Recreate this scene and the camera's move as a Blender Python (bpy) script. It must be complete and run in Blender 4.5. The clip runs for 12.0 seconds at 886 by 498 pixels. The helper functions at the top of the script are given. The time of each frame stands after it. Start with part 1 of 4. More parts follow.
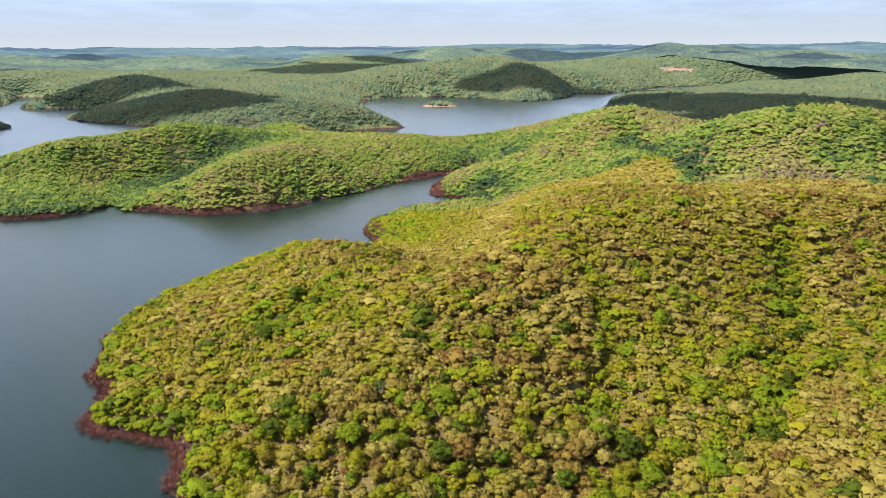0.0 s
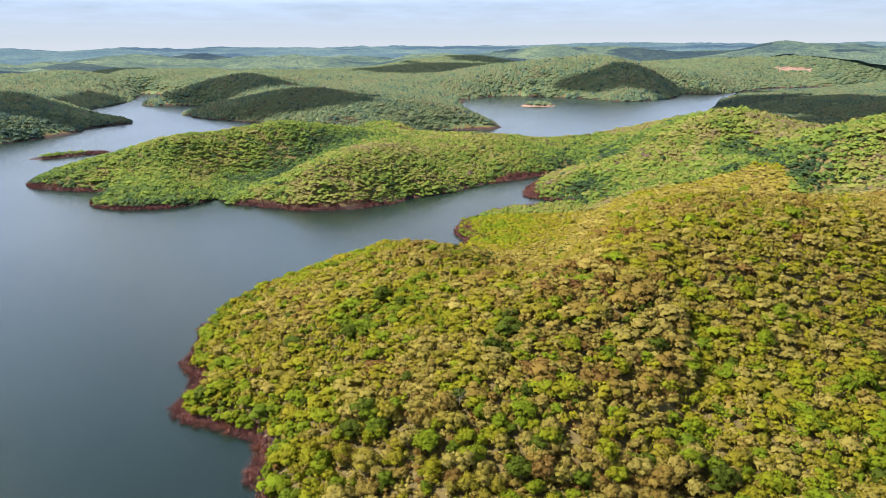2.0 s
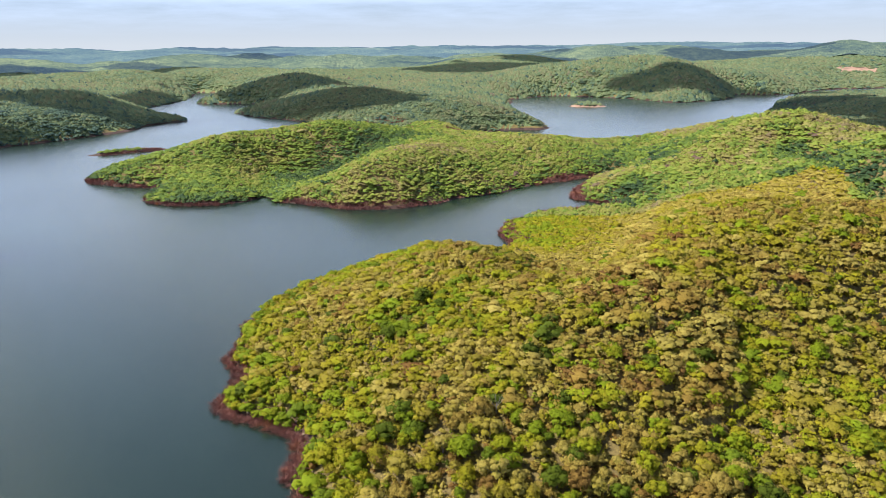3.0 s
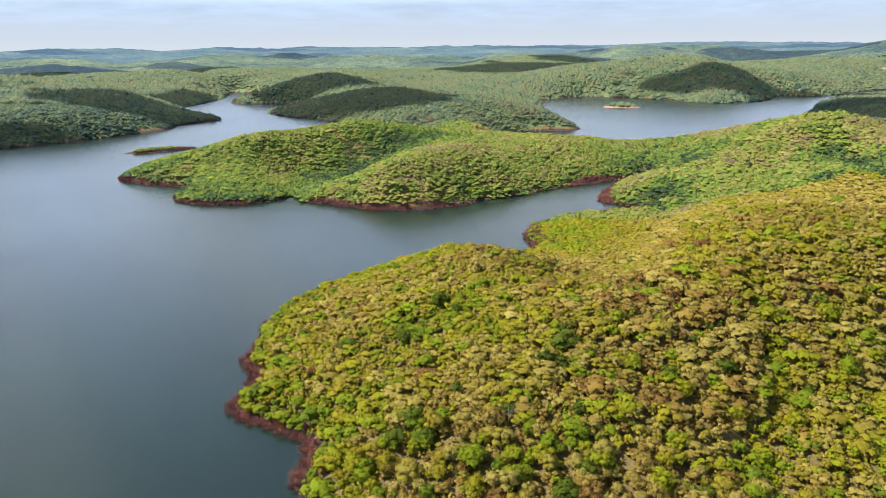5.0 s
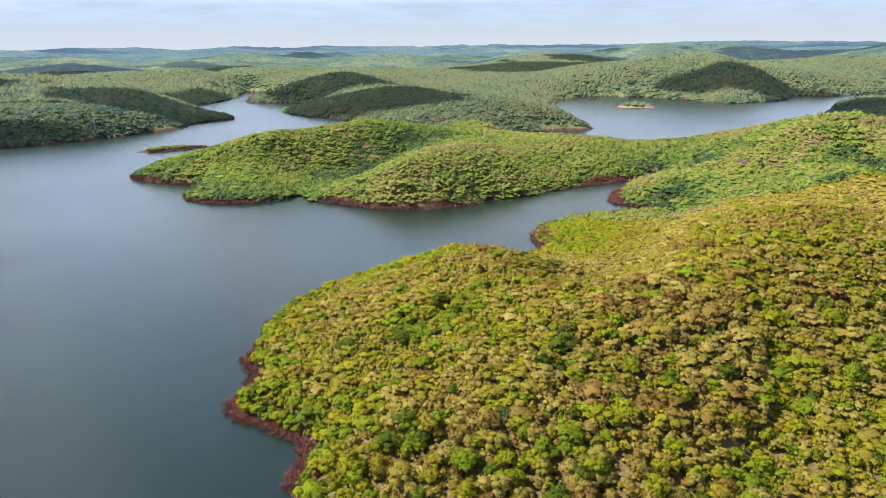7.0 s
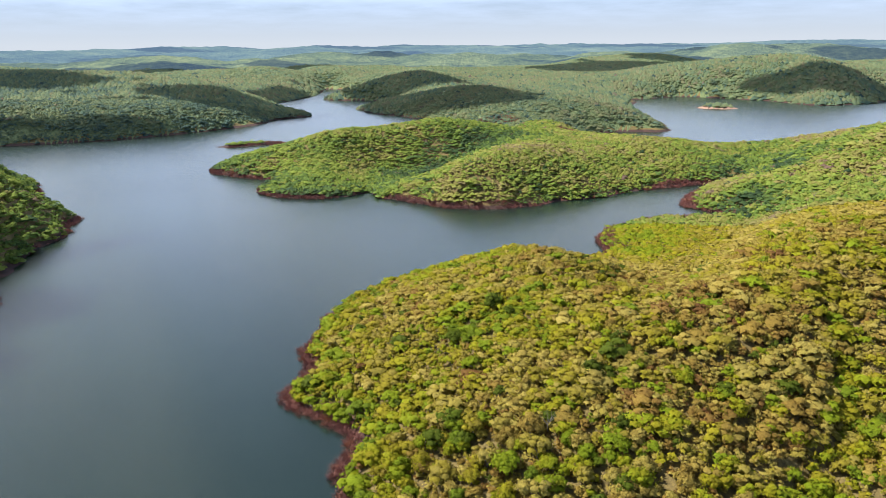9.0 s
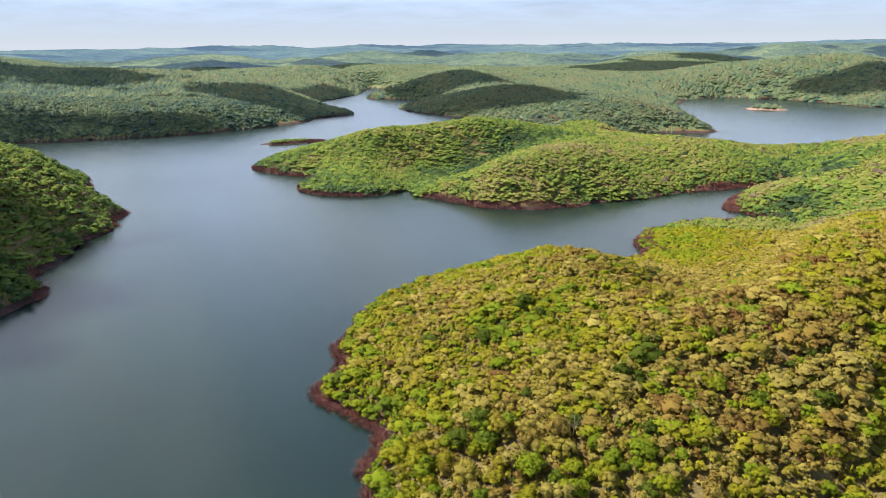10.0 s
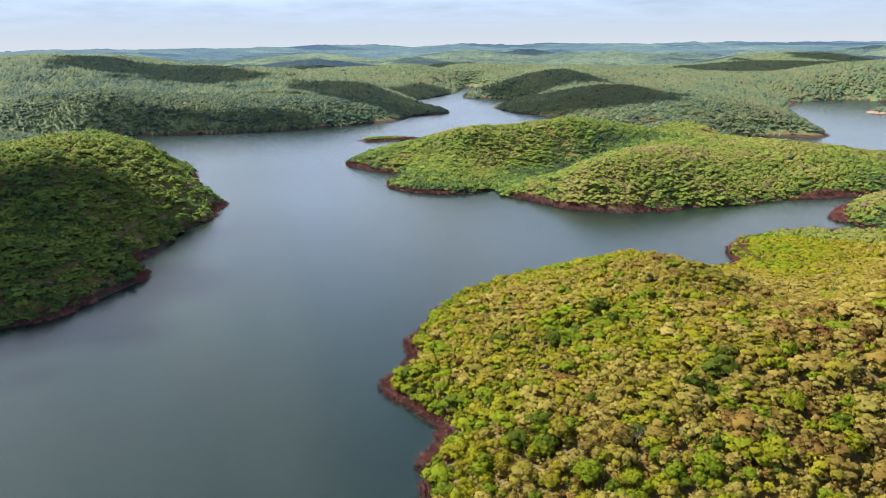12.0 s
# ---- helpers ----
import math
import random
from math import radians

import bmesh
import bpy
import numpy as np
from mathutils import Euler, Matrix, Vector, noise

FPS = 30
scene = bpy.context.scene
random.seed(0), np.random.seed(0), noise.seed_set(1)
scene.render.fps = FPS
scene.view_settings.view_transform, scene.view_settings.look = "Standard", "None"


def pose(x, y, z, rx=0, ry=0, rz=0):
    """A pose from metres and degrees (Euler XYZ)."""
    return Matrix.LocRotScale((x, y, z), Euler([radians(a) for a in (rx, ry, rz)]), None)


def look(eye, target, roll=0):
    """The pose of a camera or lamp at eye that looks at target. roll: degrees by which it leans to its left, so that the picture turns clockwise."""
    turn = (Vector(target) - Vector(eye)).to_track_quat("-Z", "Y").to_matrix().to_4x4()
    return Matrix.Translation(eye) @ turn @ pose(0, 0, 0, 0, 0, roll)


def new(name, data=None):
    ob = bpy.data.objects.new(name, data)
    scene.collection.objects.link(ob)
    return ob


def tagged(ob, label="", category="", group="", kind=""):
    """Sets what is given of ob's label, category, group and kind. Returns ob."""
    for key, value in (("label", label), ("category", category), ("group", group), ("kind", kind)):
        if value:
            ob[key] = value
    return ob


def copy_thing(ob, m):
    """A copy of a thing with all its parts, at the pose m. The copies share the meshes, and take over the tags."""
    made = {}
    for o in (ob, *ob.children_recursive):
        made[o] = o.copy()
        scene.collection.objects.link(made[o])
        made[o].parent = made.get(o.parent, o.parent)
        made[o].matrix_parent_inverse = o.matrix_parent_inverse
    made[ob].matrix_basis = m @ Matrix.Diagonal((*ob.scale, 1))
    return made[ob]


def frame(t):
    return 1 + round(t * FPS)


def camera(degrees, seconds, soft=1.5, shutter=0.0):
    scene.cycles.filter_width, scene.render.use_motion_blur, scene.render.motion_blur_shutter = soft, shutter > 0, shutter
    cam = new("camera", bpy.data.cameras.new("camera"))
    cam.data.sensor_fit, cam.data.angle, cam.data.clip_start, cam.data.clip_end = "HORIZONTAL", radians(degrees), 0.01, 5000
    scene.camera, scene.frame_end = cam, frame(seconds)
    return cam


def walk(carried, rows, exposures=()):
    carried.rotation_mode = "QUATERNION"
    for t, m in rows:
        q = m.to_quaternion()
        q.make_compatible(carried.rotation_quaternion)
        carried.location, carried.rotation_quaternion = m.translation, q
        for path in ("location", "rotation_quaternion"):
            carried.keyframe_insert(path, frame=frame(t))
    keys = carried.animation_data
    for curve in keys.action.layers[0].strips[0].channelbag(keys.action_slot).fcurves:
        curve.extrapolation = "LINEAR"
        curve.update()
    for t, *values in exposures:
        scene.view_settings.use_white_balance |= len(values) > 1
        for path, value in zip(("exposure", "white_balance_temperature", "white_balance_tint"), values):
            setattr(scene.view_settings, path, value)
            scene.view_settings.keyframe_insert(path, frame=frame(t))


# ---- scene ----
cam = camera(65.31, 12.0, soft=0.6)
PATH = [
    (0, (-7.391, -12.565, 98.752), (-7.6154, -10.6620, 98.1804), -0.35),
    (0.5, (-7.407, -11.109, 98.698), (-7.6860, -9.2127, 98.1259), -0.39),
    (1, (-7.202, -9.799, 98.739), (-7.5534, -7.9147, 98.1660), -0.45),
    (1.5, (-6.821, -8.573, 98.827), (-7.2438, -6.7032, 98.2553), -0.50),
    (2, (-6.375, -7.295, 98.905), (-6.8652, -5.4424, 98.3328), -0.54),
    (2.5, (-5.904, -6.126, 98.991), (-6.4577, -4.2908, 98.4193), -0.57),
    (3, (-5.343, -4.976, 99.091), (-5.9613, -3.1620, 98.5190), -0.60),
    (3.5, (-4.705, -3.859, 99.129), (-5.3728, -2.0626, 98.5581), -0.60),
    (5.5, (-1.607, 0.536, 99.239), (-2.3128, 2.3177, 98.6676), -0.63),
    (6, (-0.760, 1.368, 99.194), (-1.4652, 3.1498, 98.6220), -0.61),
    (6.5, (0.057, 2.146, 99.145), (-0.6496, 3.9274, 98.5728), -0.63),
    (7, (1.044, 2.845, 99.099), (0.2989, 4.6105, 98.5263), -0.63),
    (9, (5.577, 5.458, 99.012), (4.6441, 7.1318, 98.4389), -0.64),
    (9.5, (6.672, 6.119, 99.023), (5.6919, 7.7654, 98.4500), -0.60),
    (10, (7.846, 6.795, 99.045), (6.8120, 8.4087, 98.4708), -0.59),
    (10.5, (9.145, 7.504, 99.049), (8.0549, 9.0797, 98.4752), -0.61),
    (11, (10.457, 8.204, 99.072), (9.3119, 9.7404, 98.4987), -0.62),
    (11.5, (11.704, 9.031, 99.014), (10.5059, 10.5263, 98.4401), -0.66),
    (12, (12.937, 9.950, 98.943), (11.6872, 11.4022, 98.3694), -0.67),
]
walk(cam, [(t, look(eye, target, roll)) for t, eye, target, roll in PATH])

# ---------------------------------------------------------------- sky, sun and exposure
SUN_ELEVATION, SUN_AZIMUTH = 51.0, -108.0          # degrees; azimuth clockwise from +y
SUN_WAY = Vector((math.sin(radians(SUN_AZIMUTH)) * math.cos(radians(SUN_ELEVATION)),
                  math.cos(radians(SUN_AZIMUTH)) * math.cos(radians(SUN_ELEVATION)), math.sin(radians(SUN_ELEVATION))))
scene.view_settings.exposure = 0.93

world = bpy.data.worlds.new("sky")
scene.world = world
world.use_nodes = True
wn, wl = world.node_tree.nodes, world.node_tree.links
wn.clear()
sky_out, sky_back = wn.new("ShaderNodeOutputWorld"), wn.new("ShaderNodeBackground")
sky = wn.new("ShaderNodeTexSky")
sky.sky_type, sky.sun_disc = "NISHITA", False
sky.sun_elevation, sky.sun_rotation = radians(SUN_ELEVATION), radians(SUN_AZIMUTH)
sky.dust_density, sky.air_density, sky.altitude = 0.4, 1.0, 300
# thin broken cloud: noise over the plane of the cloud layer, seen in perspective
place = wn.new("ShaderNodeTexCoord")
split = wn.new("ShaderNodeSeparateXYZ")
wl.new(place.outputs["Generated"], split.inputs[0])
lift = wn.new("ShaderNodeMath"); lift.operation = "MAXIMUM"; lift.inputs[1].default_value = 0.0
wl.new(split.outputs["Z"], lift.inputs[0])
deep = wn.new("ShaderNodeMath"); deep.operation = "ADD"; deep.inputs[1].default_value = 0.10
wl.new(lift.outputs[0], deep.inputs[0])
flat = wn.new("ShaderNodeVectorMath"); flat.operation = "DIVIDE"
spread = wn.new("ShaderNodeCombineXYZ")
for axis in "XYZ":
    wl.new(deep.outputs[0], spread.inputs[axis])
wl.new(place.outputs["Generated"], flat.inputs[0]); wl.new(spread.outputs[0], flat.inputs[1])
puffs = wn.new("ShaderNodeTexNoise")
puffs.inputs["Scale"].default_value, puffs.inputs["Detail"].default_value, puffs.inputs["Roughness"].default_value = 1.6, 7, 0.62
wl.new(flat.outputs[0], puffs.inputs["Vector"])
cover = wn.new("ShaderNodeValToRGB")
cover.color_ramp.elements[0].position, cover.color_ramp.elements[1].position = 0.25, 0.72
wl.new(puffs.outputs["Fac"], cover.inputs[0])
veil = wn.new("ShaderNodeMix"); veil.data_type = "RGBA"           # thin high haze over the whole sky
tone = wn.new("ShaderNodeValToRGB")                                # whiter at the horizon, bluer above; an unseen bright band added between lightens the water
for k in range(4):
    tone.color_ramp.elements.new(0.5)
for stop, (at, colour) in zip(tone.color_ramp.elements, ((0.0, (0.60, 0.66, 0.745)), (0.05, (0.44, 0.56, 0.74)), (0.12, (1.5, 1.8, 2.45)), (0.2, (1.35, 1.64, 2.3)), (0.32, (0.64, 0.83, 1.24)), (0.5, (0.23, 0.365, 0.63)))):
    stop.position, stop.color = at, (*colour, 1)
wl.new(lift.outputs[0], tone.inputs[0])
bright = wn.new("ShaderNodeVectorMath"); bright.operation = "SCALE"; bright.inputs["Scale"].default_value = 13.0
wl.new(tone.outputs["Color"], bright.inputs[0]); wl.new(bright.outputs[0], veil.inputs["B"])
thick = wn.new("ShaderNodeMapRange")
for socket, value in (("From Min", 0.0), ("From Max", 0.7), ("To Min", 0.97), ("To Max", 0.22)):
    thick.inputs[socket].default_value = value
wl.new(lift.outputs[0], thick.inputs["Value"]); wl.new(thick.outputs[0], veil.inputs["Factor"])
wl.new(sky.outputs[0], veil.inputs["A"])
heap = wn.new("ShaderNodeMix"); heap.data_type = "RGBA"
heap.inputs["B"].default_value = (15.0, 18.3, 25.5, 1)
share = wn.new("ShaderNodeMath"); share.operation = "MULTIPLY"
rise = wn.new("ShaderNodeValToRGB")                                # a belt of distant cloud above the haze, thinner overhead
for k in range(2):
    rise.color_ramp.elements.new(0.5)
for stop, (at, dense) in zip(rise.color_ramp.elements, ((0.012, 0.0), (0.05, 0.2), (0.28, 0.7), (0.52, 0.12))):
    stop.position, stop.color = at, (dense, dense, dense, 1)
wl.new(lift.outputs[0], rise.inputs[0]); wl.new(rise.outputs["Color"], share.inputs[1])
wl.new(cover.outputs["Color"], share.inputs[0])
wl.new(share.outputs[0], heap.inputs["Factor"]); wl.new(veil.outputs["Result"], heap.inputs["A"])
wl.new(heap.outputs["Result"], sky_back.inputs["Color"]); wl.new(sky_back.outputs[0], sky_out.inputs["Surface"])
sky_back.inputs["Strength"].default_value = 0.0465

sun = new("sun", bpy.data.lights.new("sun", "SUN"))
sun.data.energy, sun.data.angle, sun.data.color = 5.0, radians(0.9), (1.0, 0.94, 0.84)
sun.matrix_world = look(SUN_WAY * 2000, (0, 0, 0))

# ---------------------------------------------------------------- materials
def material(name):
    m = bpy.data.materials.new(name)
    m.use_nodes = True
    return m, m.node_tree.nodes, m.node_tree.links, m.node_tree.nodes["Principled BSDF"]


def ramp_node(nodes, stops):
    r = nodes.new("ShaderNodeValToRGB")
    while len(r.color_ramp.elements) < len(stops):
        r.color_ramp.elements.new(0.5)
    for e, (at, colour) in zip(r.color_ramp.elements, stops):
        e.position, e.color = at, (*colour, 1)
    return r


def noise_node(nodes, links, scale, detail=4, rough=0.55, vector=None):
    n = nodes.new("ShaderNodeTexNoise")
    n.inputs["Scale"].default_value, n.inputs["Detail"].default_value, n.inputs["Roughness"].default_value = scale, detail, rough
    if vector is not None:
        links.new(vector, n.inputs["Vector"])
    return n


def maths(nodes, links, kind, a, b=None, clamp=False):
    n = nodes.new("ShaderNodeMath")
    n.operation, n.use_clamp = kind, clamp
    for k, v in enumerate((a, b)):
        if v is None:
            continue
        if isinstance(v, (int, float)):
            n.inputs[k].default_value = v
        else:
            links.new(v, n.inputs[k])
    return n.outputs[0]


# dry-season foliage, from withered brown through grey-tan, olive and yellow-green to dark evergreen
FOLIAGE = [(0.0, (0.16, 0.078, 0.026)), (0.12, (0.205, 0.122, 0.03)), (0.22, (0.255, 0.18, 0.036)), (0.33, (0.35, 0.288, 0.068)), (0.42, (0.245, 0.202, 0.024)),
           (0.50, (0.27, 0.245, 0.013)), (0.60, (0.185, 0.238, 0.01)), (0.76, (0.115, 0.162, 0.011)), (0.90, (0.08, 0.108, 0.009)), (1.0, (0.058, 0.082, 0.008))]


def leaf_material(name, by_object=False, colours=FOLIAGE, fuzz=0.0):
    """Foliage: colour by the tree's tint, lit as the rounded mass of its crown; fuzz: how much pale light it scatters at a low angle."""
    m, nodes, links, shader = material(name)
    if by_object:
        info = nodes.new("ShaderNodeObjectInfo")
        parts = nodes.new("ShaderNodeSeparateColor")
        links.new(info.outputs["Color"], parts.inputs[0])
        tint = parts.outputs[0]
    else:
        info = nodes.new("ShaderNodeAttribute")
        info.attribute_name = "tint"
        tint = info.outputs["Fac"]
    geometry = nodes.new("ShaderNodeNewGeometry")
    wobble = maths(nodes, links, "MULTIPLY_ADD", geometry.outputs["Random Per Island"], 0.08)
    wobble.node.inputs[2].default_value = -0.04
    ramp = ramp_node(nodes, colours)
    links.new(maths(nodes, links, "ADD", tint, wobble, True), ramp.inputs[0])
    grain = noise_node(nodes, links, 3.2, 4, 0.75, geometry.outputs["Position"])
    vary = nodes.new("ShaderNodeHueSaturation")
    links.new(ramp.outputs[0], vary.inputs["Color"])
    bright = maths(nodes, links, "MULTIPLY_ADD", grain.outputs["Fac"], 1.5)
    bright.node.inputs[2].default_value = 0.25
    spray = maths(nodes, links, "MULTIPLY_ADD", geometry.outputs["Random Per Island"], 0.36)
    spray.node.inputs[2].default_value = 0.84
    links.new(maths(nodes, links, "MULTIPLY", bright, spray), vary.inputs["Value"])
    links.new(vary.outputs[0], shader.inputs["Base Color"])
    shader.inputs["Roughness"].default_value = 0.7
    shader.inputs["Specular IOR Level"].default_value = 0.1
    shader.inputs["Sheen Weight"].default_value, shader.inputs["Sheen Roughness"].default_value = fuzz, 0.5
    shader.inputs["Sheen Tint"].default_value = (0.75, 0.88, 1.0, 1)
    rounded, turned = nodes.new("ShaderNodeAttribute"), nodes.new("ShaderNodeVectorTransform")
    rounded.attribute_name = "facing"
    turned.vector_type, turned.convert_from, turned.convert_to = "NORMAL", "OBJECT", "WORLD"
    links.new(rounded.outputs["Vector"], turned.inputs[0])
    tufts = nodes.new("ShaderNodeBump"); tufts.inputs["Strength"].default_value, tufts.inputs["Distance"].default_value = 0.9, 0.4
    links.new(noise_node(nodes, links, 3.4, 3, 0.75, geometry.outputs["Position"]).outputs["Fac"], tufts.inputs["Height"])
    links.new(turned.outputs[0], tufts.inputs["Normal"])
    links.new(tufts.outputs[0], shader.inputs["Normal"])
    thin = nodes.new("ShaderNodeBsdfTranslucent")
    links.new(vary.outputs[0], thin.inputs["Color"])
    links.new(turned.outputs[0], thin.inputs["Normal"])
    both = nodes.new("ShaderNodeMixShader")
    both.inputs[0].default_value = 0.28
    links.new(shader.outputs[0], both.inputs[1]); links.new(thin.outputs[0], both.inputs[2])
    links.new(both.outputs[0], nodes["Material Output"].inputs["Surface"])
    return m


MUTED = [(0.0, (0.17, 0.115, 0.085)), (0.14, (0.22, 0.165, 0.105)), (0.30, (0.265, 0.228, 0.09)), (0.45, (0.245, 0.242, 0.062)),
         (0.60, (0.205, 0.262, 0.045)), (0.76, (0.13, 0.198, 0.038)), (0.90, (0.07, 0.118, 0.04)), (1.0, (0.038, 0.07, 0.032))]
leaves_middle = leaf_material("muted_foliage", False, MUTED)
# far foliage: blue raised in the greens to stand in for air haze
HAZED_GREEN = [(0.0, (0.14, 0.11, 0.088)), (0.3, (0.168, 0.178, 0.092)), (0.5, (0.128, 0.172, 0.088)), (0.7, (0.068, 0.115, 0.086)), (1.0, (0.028, 0.056, 0.056))]
leaves_far = leaf_material("hazed_green_foliage", False, HAZED_GREEN)
leaves_mixed, leaves_tree = leaf_material("mixed_foliage"), leaf_material("tree_foliage", True)

bark, nodes, links, shader = material("grey_bark")
coat = ramp_node(nodes, [(0.3, (0.10, 0.085, 0.07)), (0.7, (0.24, 0.21, 0.18))])
links.new(noise_node(nodes, links, 6, 5).outputs["Fac"], coat.inputs[0])
links.new(coat.outputs[0], shader.inputs["Base Color"])
shader.inputs["Roughness"].default_value = 0.9

twigs, nodes, links, shader = material("bare_red_twigs")
coat = ramp_node(nodes, [(0.3, (0.105, 0.043, 0.042)), (0.55, (0.215, 0.08, 0.064)), (0.72, (0.34, 0.14, 0.05))])
spot = nodes.new("ShaderNodeNewGeometry")
links.new(noise_node(nodes, links, 0.12, 5, 0.7, spot.outputs["Position"]).outputs["Fac"], coat.inputs[0])
links.new(coat.outputs[0], shader.inputs["Base Color"])
shader.inputs["Roughness"].default_value = 0.9

# leaf litter and dry grass on red soil, bare red-brown mud along the waterline
soil, nodes, links, shader = material("soil_and_litter")
spot = nodes.new("ShaderNodeNewGeometry")
height = nodes.new("ShaderNodeSeparateXYZ")
links.new(spot.outputs["Position"], height.inputs[0])
litter = ramp_node(nodes, [(0.3, (0.07, 0.05, 0.018)), (0.5, (0.135, 0.10, 0.032)), (0.7, (0.21, 0.16, 0.05))])
links.new(noise_node(nodes, links, 1.1, 6, 0.75, spot.outputs["Position"]).outputs["Fac"], litter.inputs[0])
mud = ramp_node(nodes, [(0.3, (0.022, 0.014, 0.012)), (0.55, (0.055, 0.025, 0.02)), (0.8, (0.12, 0.055, 0.035))])
links.new(noise_node(nodes, links, 0.35, 6, 0.7, spot.outputs["Position"]).outputs["Fac"], mud.inputs[0])
edge = noise_node(nodes, links, 0.11, 4, 0.6, spot.outputs["Position"])
level = maths(nodes, links, "MULTIPLY_ADD", edge.outputs["Fac"], 2.4)
links.new(height.outputs["Z"], level.node.inputs[2])
bare = nodes.new("ShaderNodeMapRange")
bare.inputs["From Min"].default_value, bare.inputs["From Max"].default_value = 3.6, 2.8
links.new(level, bare.inputs["Value"])
both = nodes.new("ShaderNodeMix"); both.data_type = "RGBA"
links.new(bare.outputs[0], both.inputs["Factor"]); links.new(litter.outputs[0], both.inputs["A"]); links.new(mud.outputs[0], both.inputs["B"])
links.new(both.outputs["Result"], shader.inputs["Base Color"])
shader.inputs["Roughness"].default_value = 0.95
rough = nodes.new("ShaderNodeBump"); rough.inputs["Strength"].default_value, rough.inputs["Distance"].default_value = 0.8, 0.3
links.new(noise_node(nodes, links, 1.4, 6, 0.7, spot.outputs["Position"]).outputs["Fac"], rough.inputs["Height"])
links.new(rough.outputs[0], shader.inputs["Normal"])

# closed scrub canopy seen from kilometres away
canopy, nodes, links, shader = material("far_scrub_canopy")
spot = nodes.new("ShaderNodeNewGeometry")
stand = ramp_node(nodes, [(0.25, (0.085, 0.12, 0.05)), (0.45, (0.11, 0.15, 0.058)), (0.6, (0.135, 0.17, 0.065)), (0.78, (0.165, 0.185, 0.08))])
mixed = maths(nodes, links, "ADD", maths(nodes, links, "MULTIPLY", noise_node(nodes, links, 0.004, 5, 0.6, spot.outputs["Position"]).outputs["Fac"], 0.6),
              maths(nodes, links, "MULTIPLY", noise_node(nodes, links, 0.09, 3, 0.6, spot.outputs["Position"]).outputs["Fac"], 0.4))
links.new(mixed, stand.inputs[0])
links.new(stand.outputs[0], shader.inputs["Base Color"])
shader.inputs["Roughness"].default_value = 0.9
rough = nodes.new("ShaderNodeBump"); rough.inputs["Strength"].default_value, rough.inputs["Distance"].default_value = 1.0, 5.0
links.new(noise_node(nodes, links, 0.11, 3, 0.7, spot.outputs["Position"]).outputs["Fac"], rough.inputs["Height"])
links.new(rough.outputs[0], shader.inputs["Normal"])

# bare red-orange earth
earth, nodes, links, shader = material("bare_red_earth")
spot = nodes.new("ShaderNodeNewGeometry")
crust = ramp_node(nodes, [(0.3, (0.17, 0.10, 0.075)), (0.5, (0.29, 0.175, 0.125)), (0.72, (0.36, 0.25, 0.18))])
links.new(noise_node(nodes, links, 0.07, 6, 0.7, spot.outputs["Position"]).outputs["Fac"], crust.inputs[0])
links.new(crust.outputs[0], shader.inputs["Base Color"])
shader.inputs["Roughness"].default_value = 0.95

# murky reservoir water under a light breeze
lake, nodes, links, shader = material("reservoir_water")
spot = nodes.new("ShaderNodeNewGeometry")
depth = ramp_node(nodes, [(0.3, (0.006, 0.015, 0.011)), (0.7, (0.010, 0.023, 0.017))])
links.new(noise_node(nodes, links, 0.012, 4, 0.6, spot.outputs["Position"]).outputs["Fac"], depth.inputs[0])
links.new(depth.outputs[0], shader.inputs["Base Color"])
shader.inputs["IOR"].default_value, shader.inputs["Specular IOR Level"].default_value = 1.4, 1.0
gusts = nodes.new("ShaderNodeMapRange")
gusts.inputs["To Min"].default_value, gusts.inputs["To Max"].default_value = 0.2, 0.29
links.new(noise_node(nodes, links, 0.01, 4, 0.6, spot.outputs["Position"]).outputs["Fac"], gusts.inputs["Value"])
links.new(gusts.outputs[0], shader.inputs["Roughness"])
ripple = nodes.new("ShaderNodeBump"); ripple.inputs["Strength"].default_value, ripple.inputs["Distance"].default_value = 0.4, 0.14
squash = nodes.new("ShaderNodeMapping"); squash.inputs["Scale"].default_value = (0.9, 0.45, 1); squash.inputs["Rotation"].default_value = (0, 0, 0.5)
links.new(spot.outputs["Position"], squash.inputs["Vector"])
links.new(noise_node(nodes, links, 1.0, 4, 0.6, squash.outputs[0]).outputs["Fac"], ripple.inputs["Height"])
links.new(ripple.outputs[0], shader.inputs["Normal"])

cloud_white, nodes, links, shader = material("cloud_white")
shader.inputs["Base Color"].default_value, shader.inputs["Roughness"].default_value = (0.9, 0.9, 0.9, 1), 1.0
glow = nodes.new("ShaderNodeBsdfTranslucent"); glow.inputs["Color"].default_value = (0.75, 0.77, 0.8, 1)
both = nodes.new("ShaderNodeMixShader"); both.inputs[0].default_value = 0.5
links.new(shader.outputs[0], both.inputs[1]); links.new(glow.outputs[0], both.inputs[2])
links.new(both.outputs[0], nodes["Material Output"].inputs["Surface"])

# thinner cloud, which lets some of the sun through
cloud_thin = cloud_white.copy()
cloud_thin.name = "thin_cloud"
nodes, links = cloud_thin.node_tree.nodes, cloud_thin.node_tree.links
clear, thinned = nodes.new("ShaderNodeBsdfTransparent"), nodes.new("ShaderNodeMixShader")
thinned.inputs[0].default_value = 0.13
links.new(next(n for n in nodes if n.type == "MIX_SHADER" and n != thinned).outputs[0], thinned.inputs[1])
links.new(clear.outputs[0], thinned.inputs[2])
links.new(thinned.outputs[0], nodes["Material Output"].inputs["Surface"])

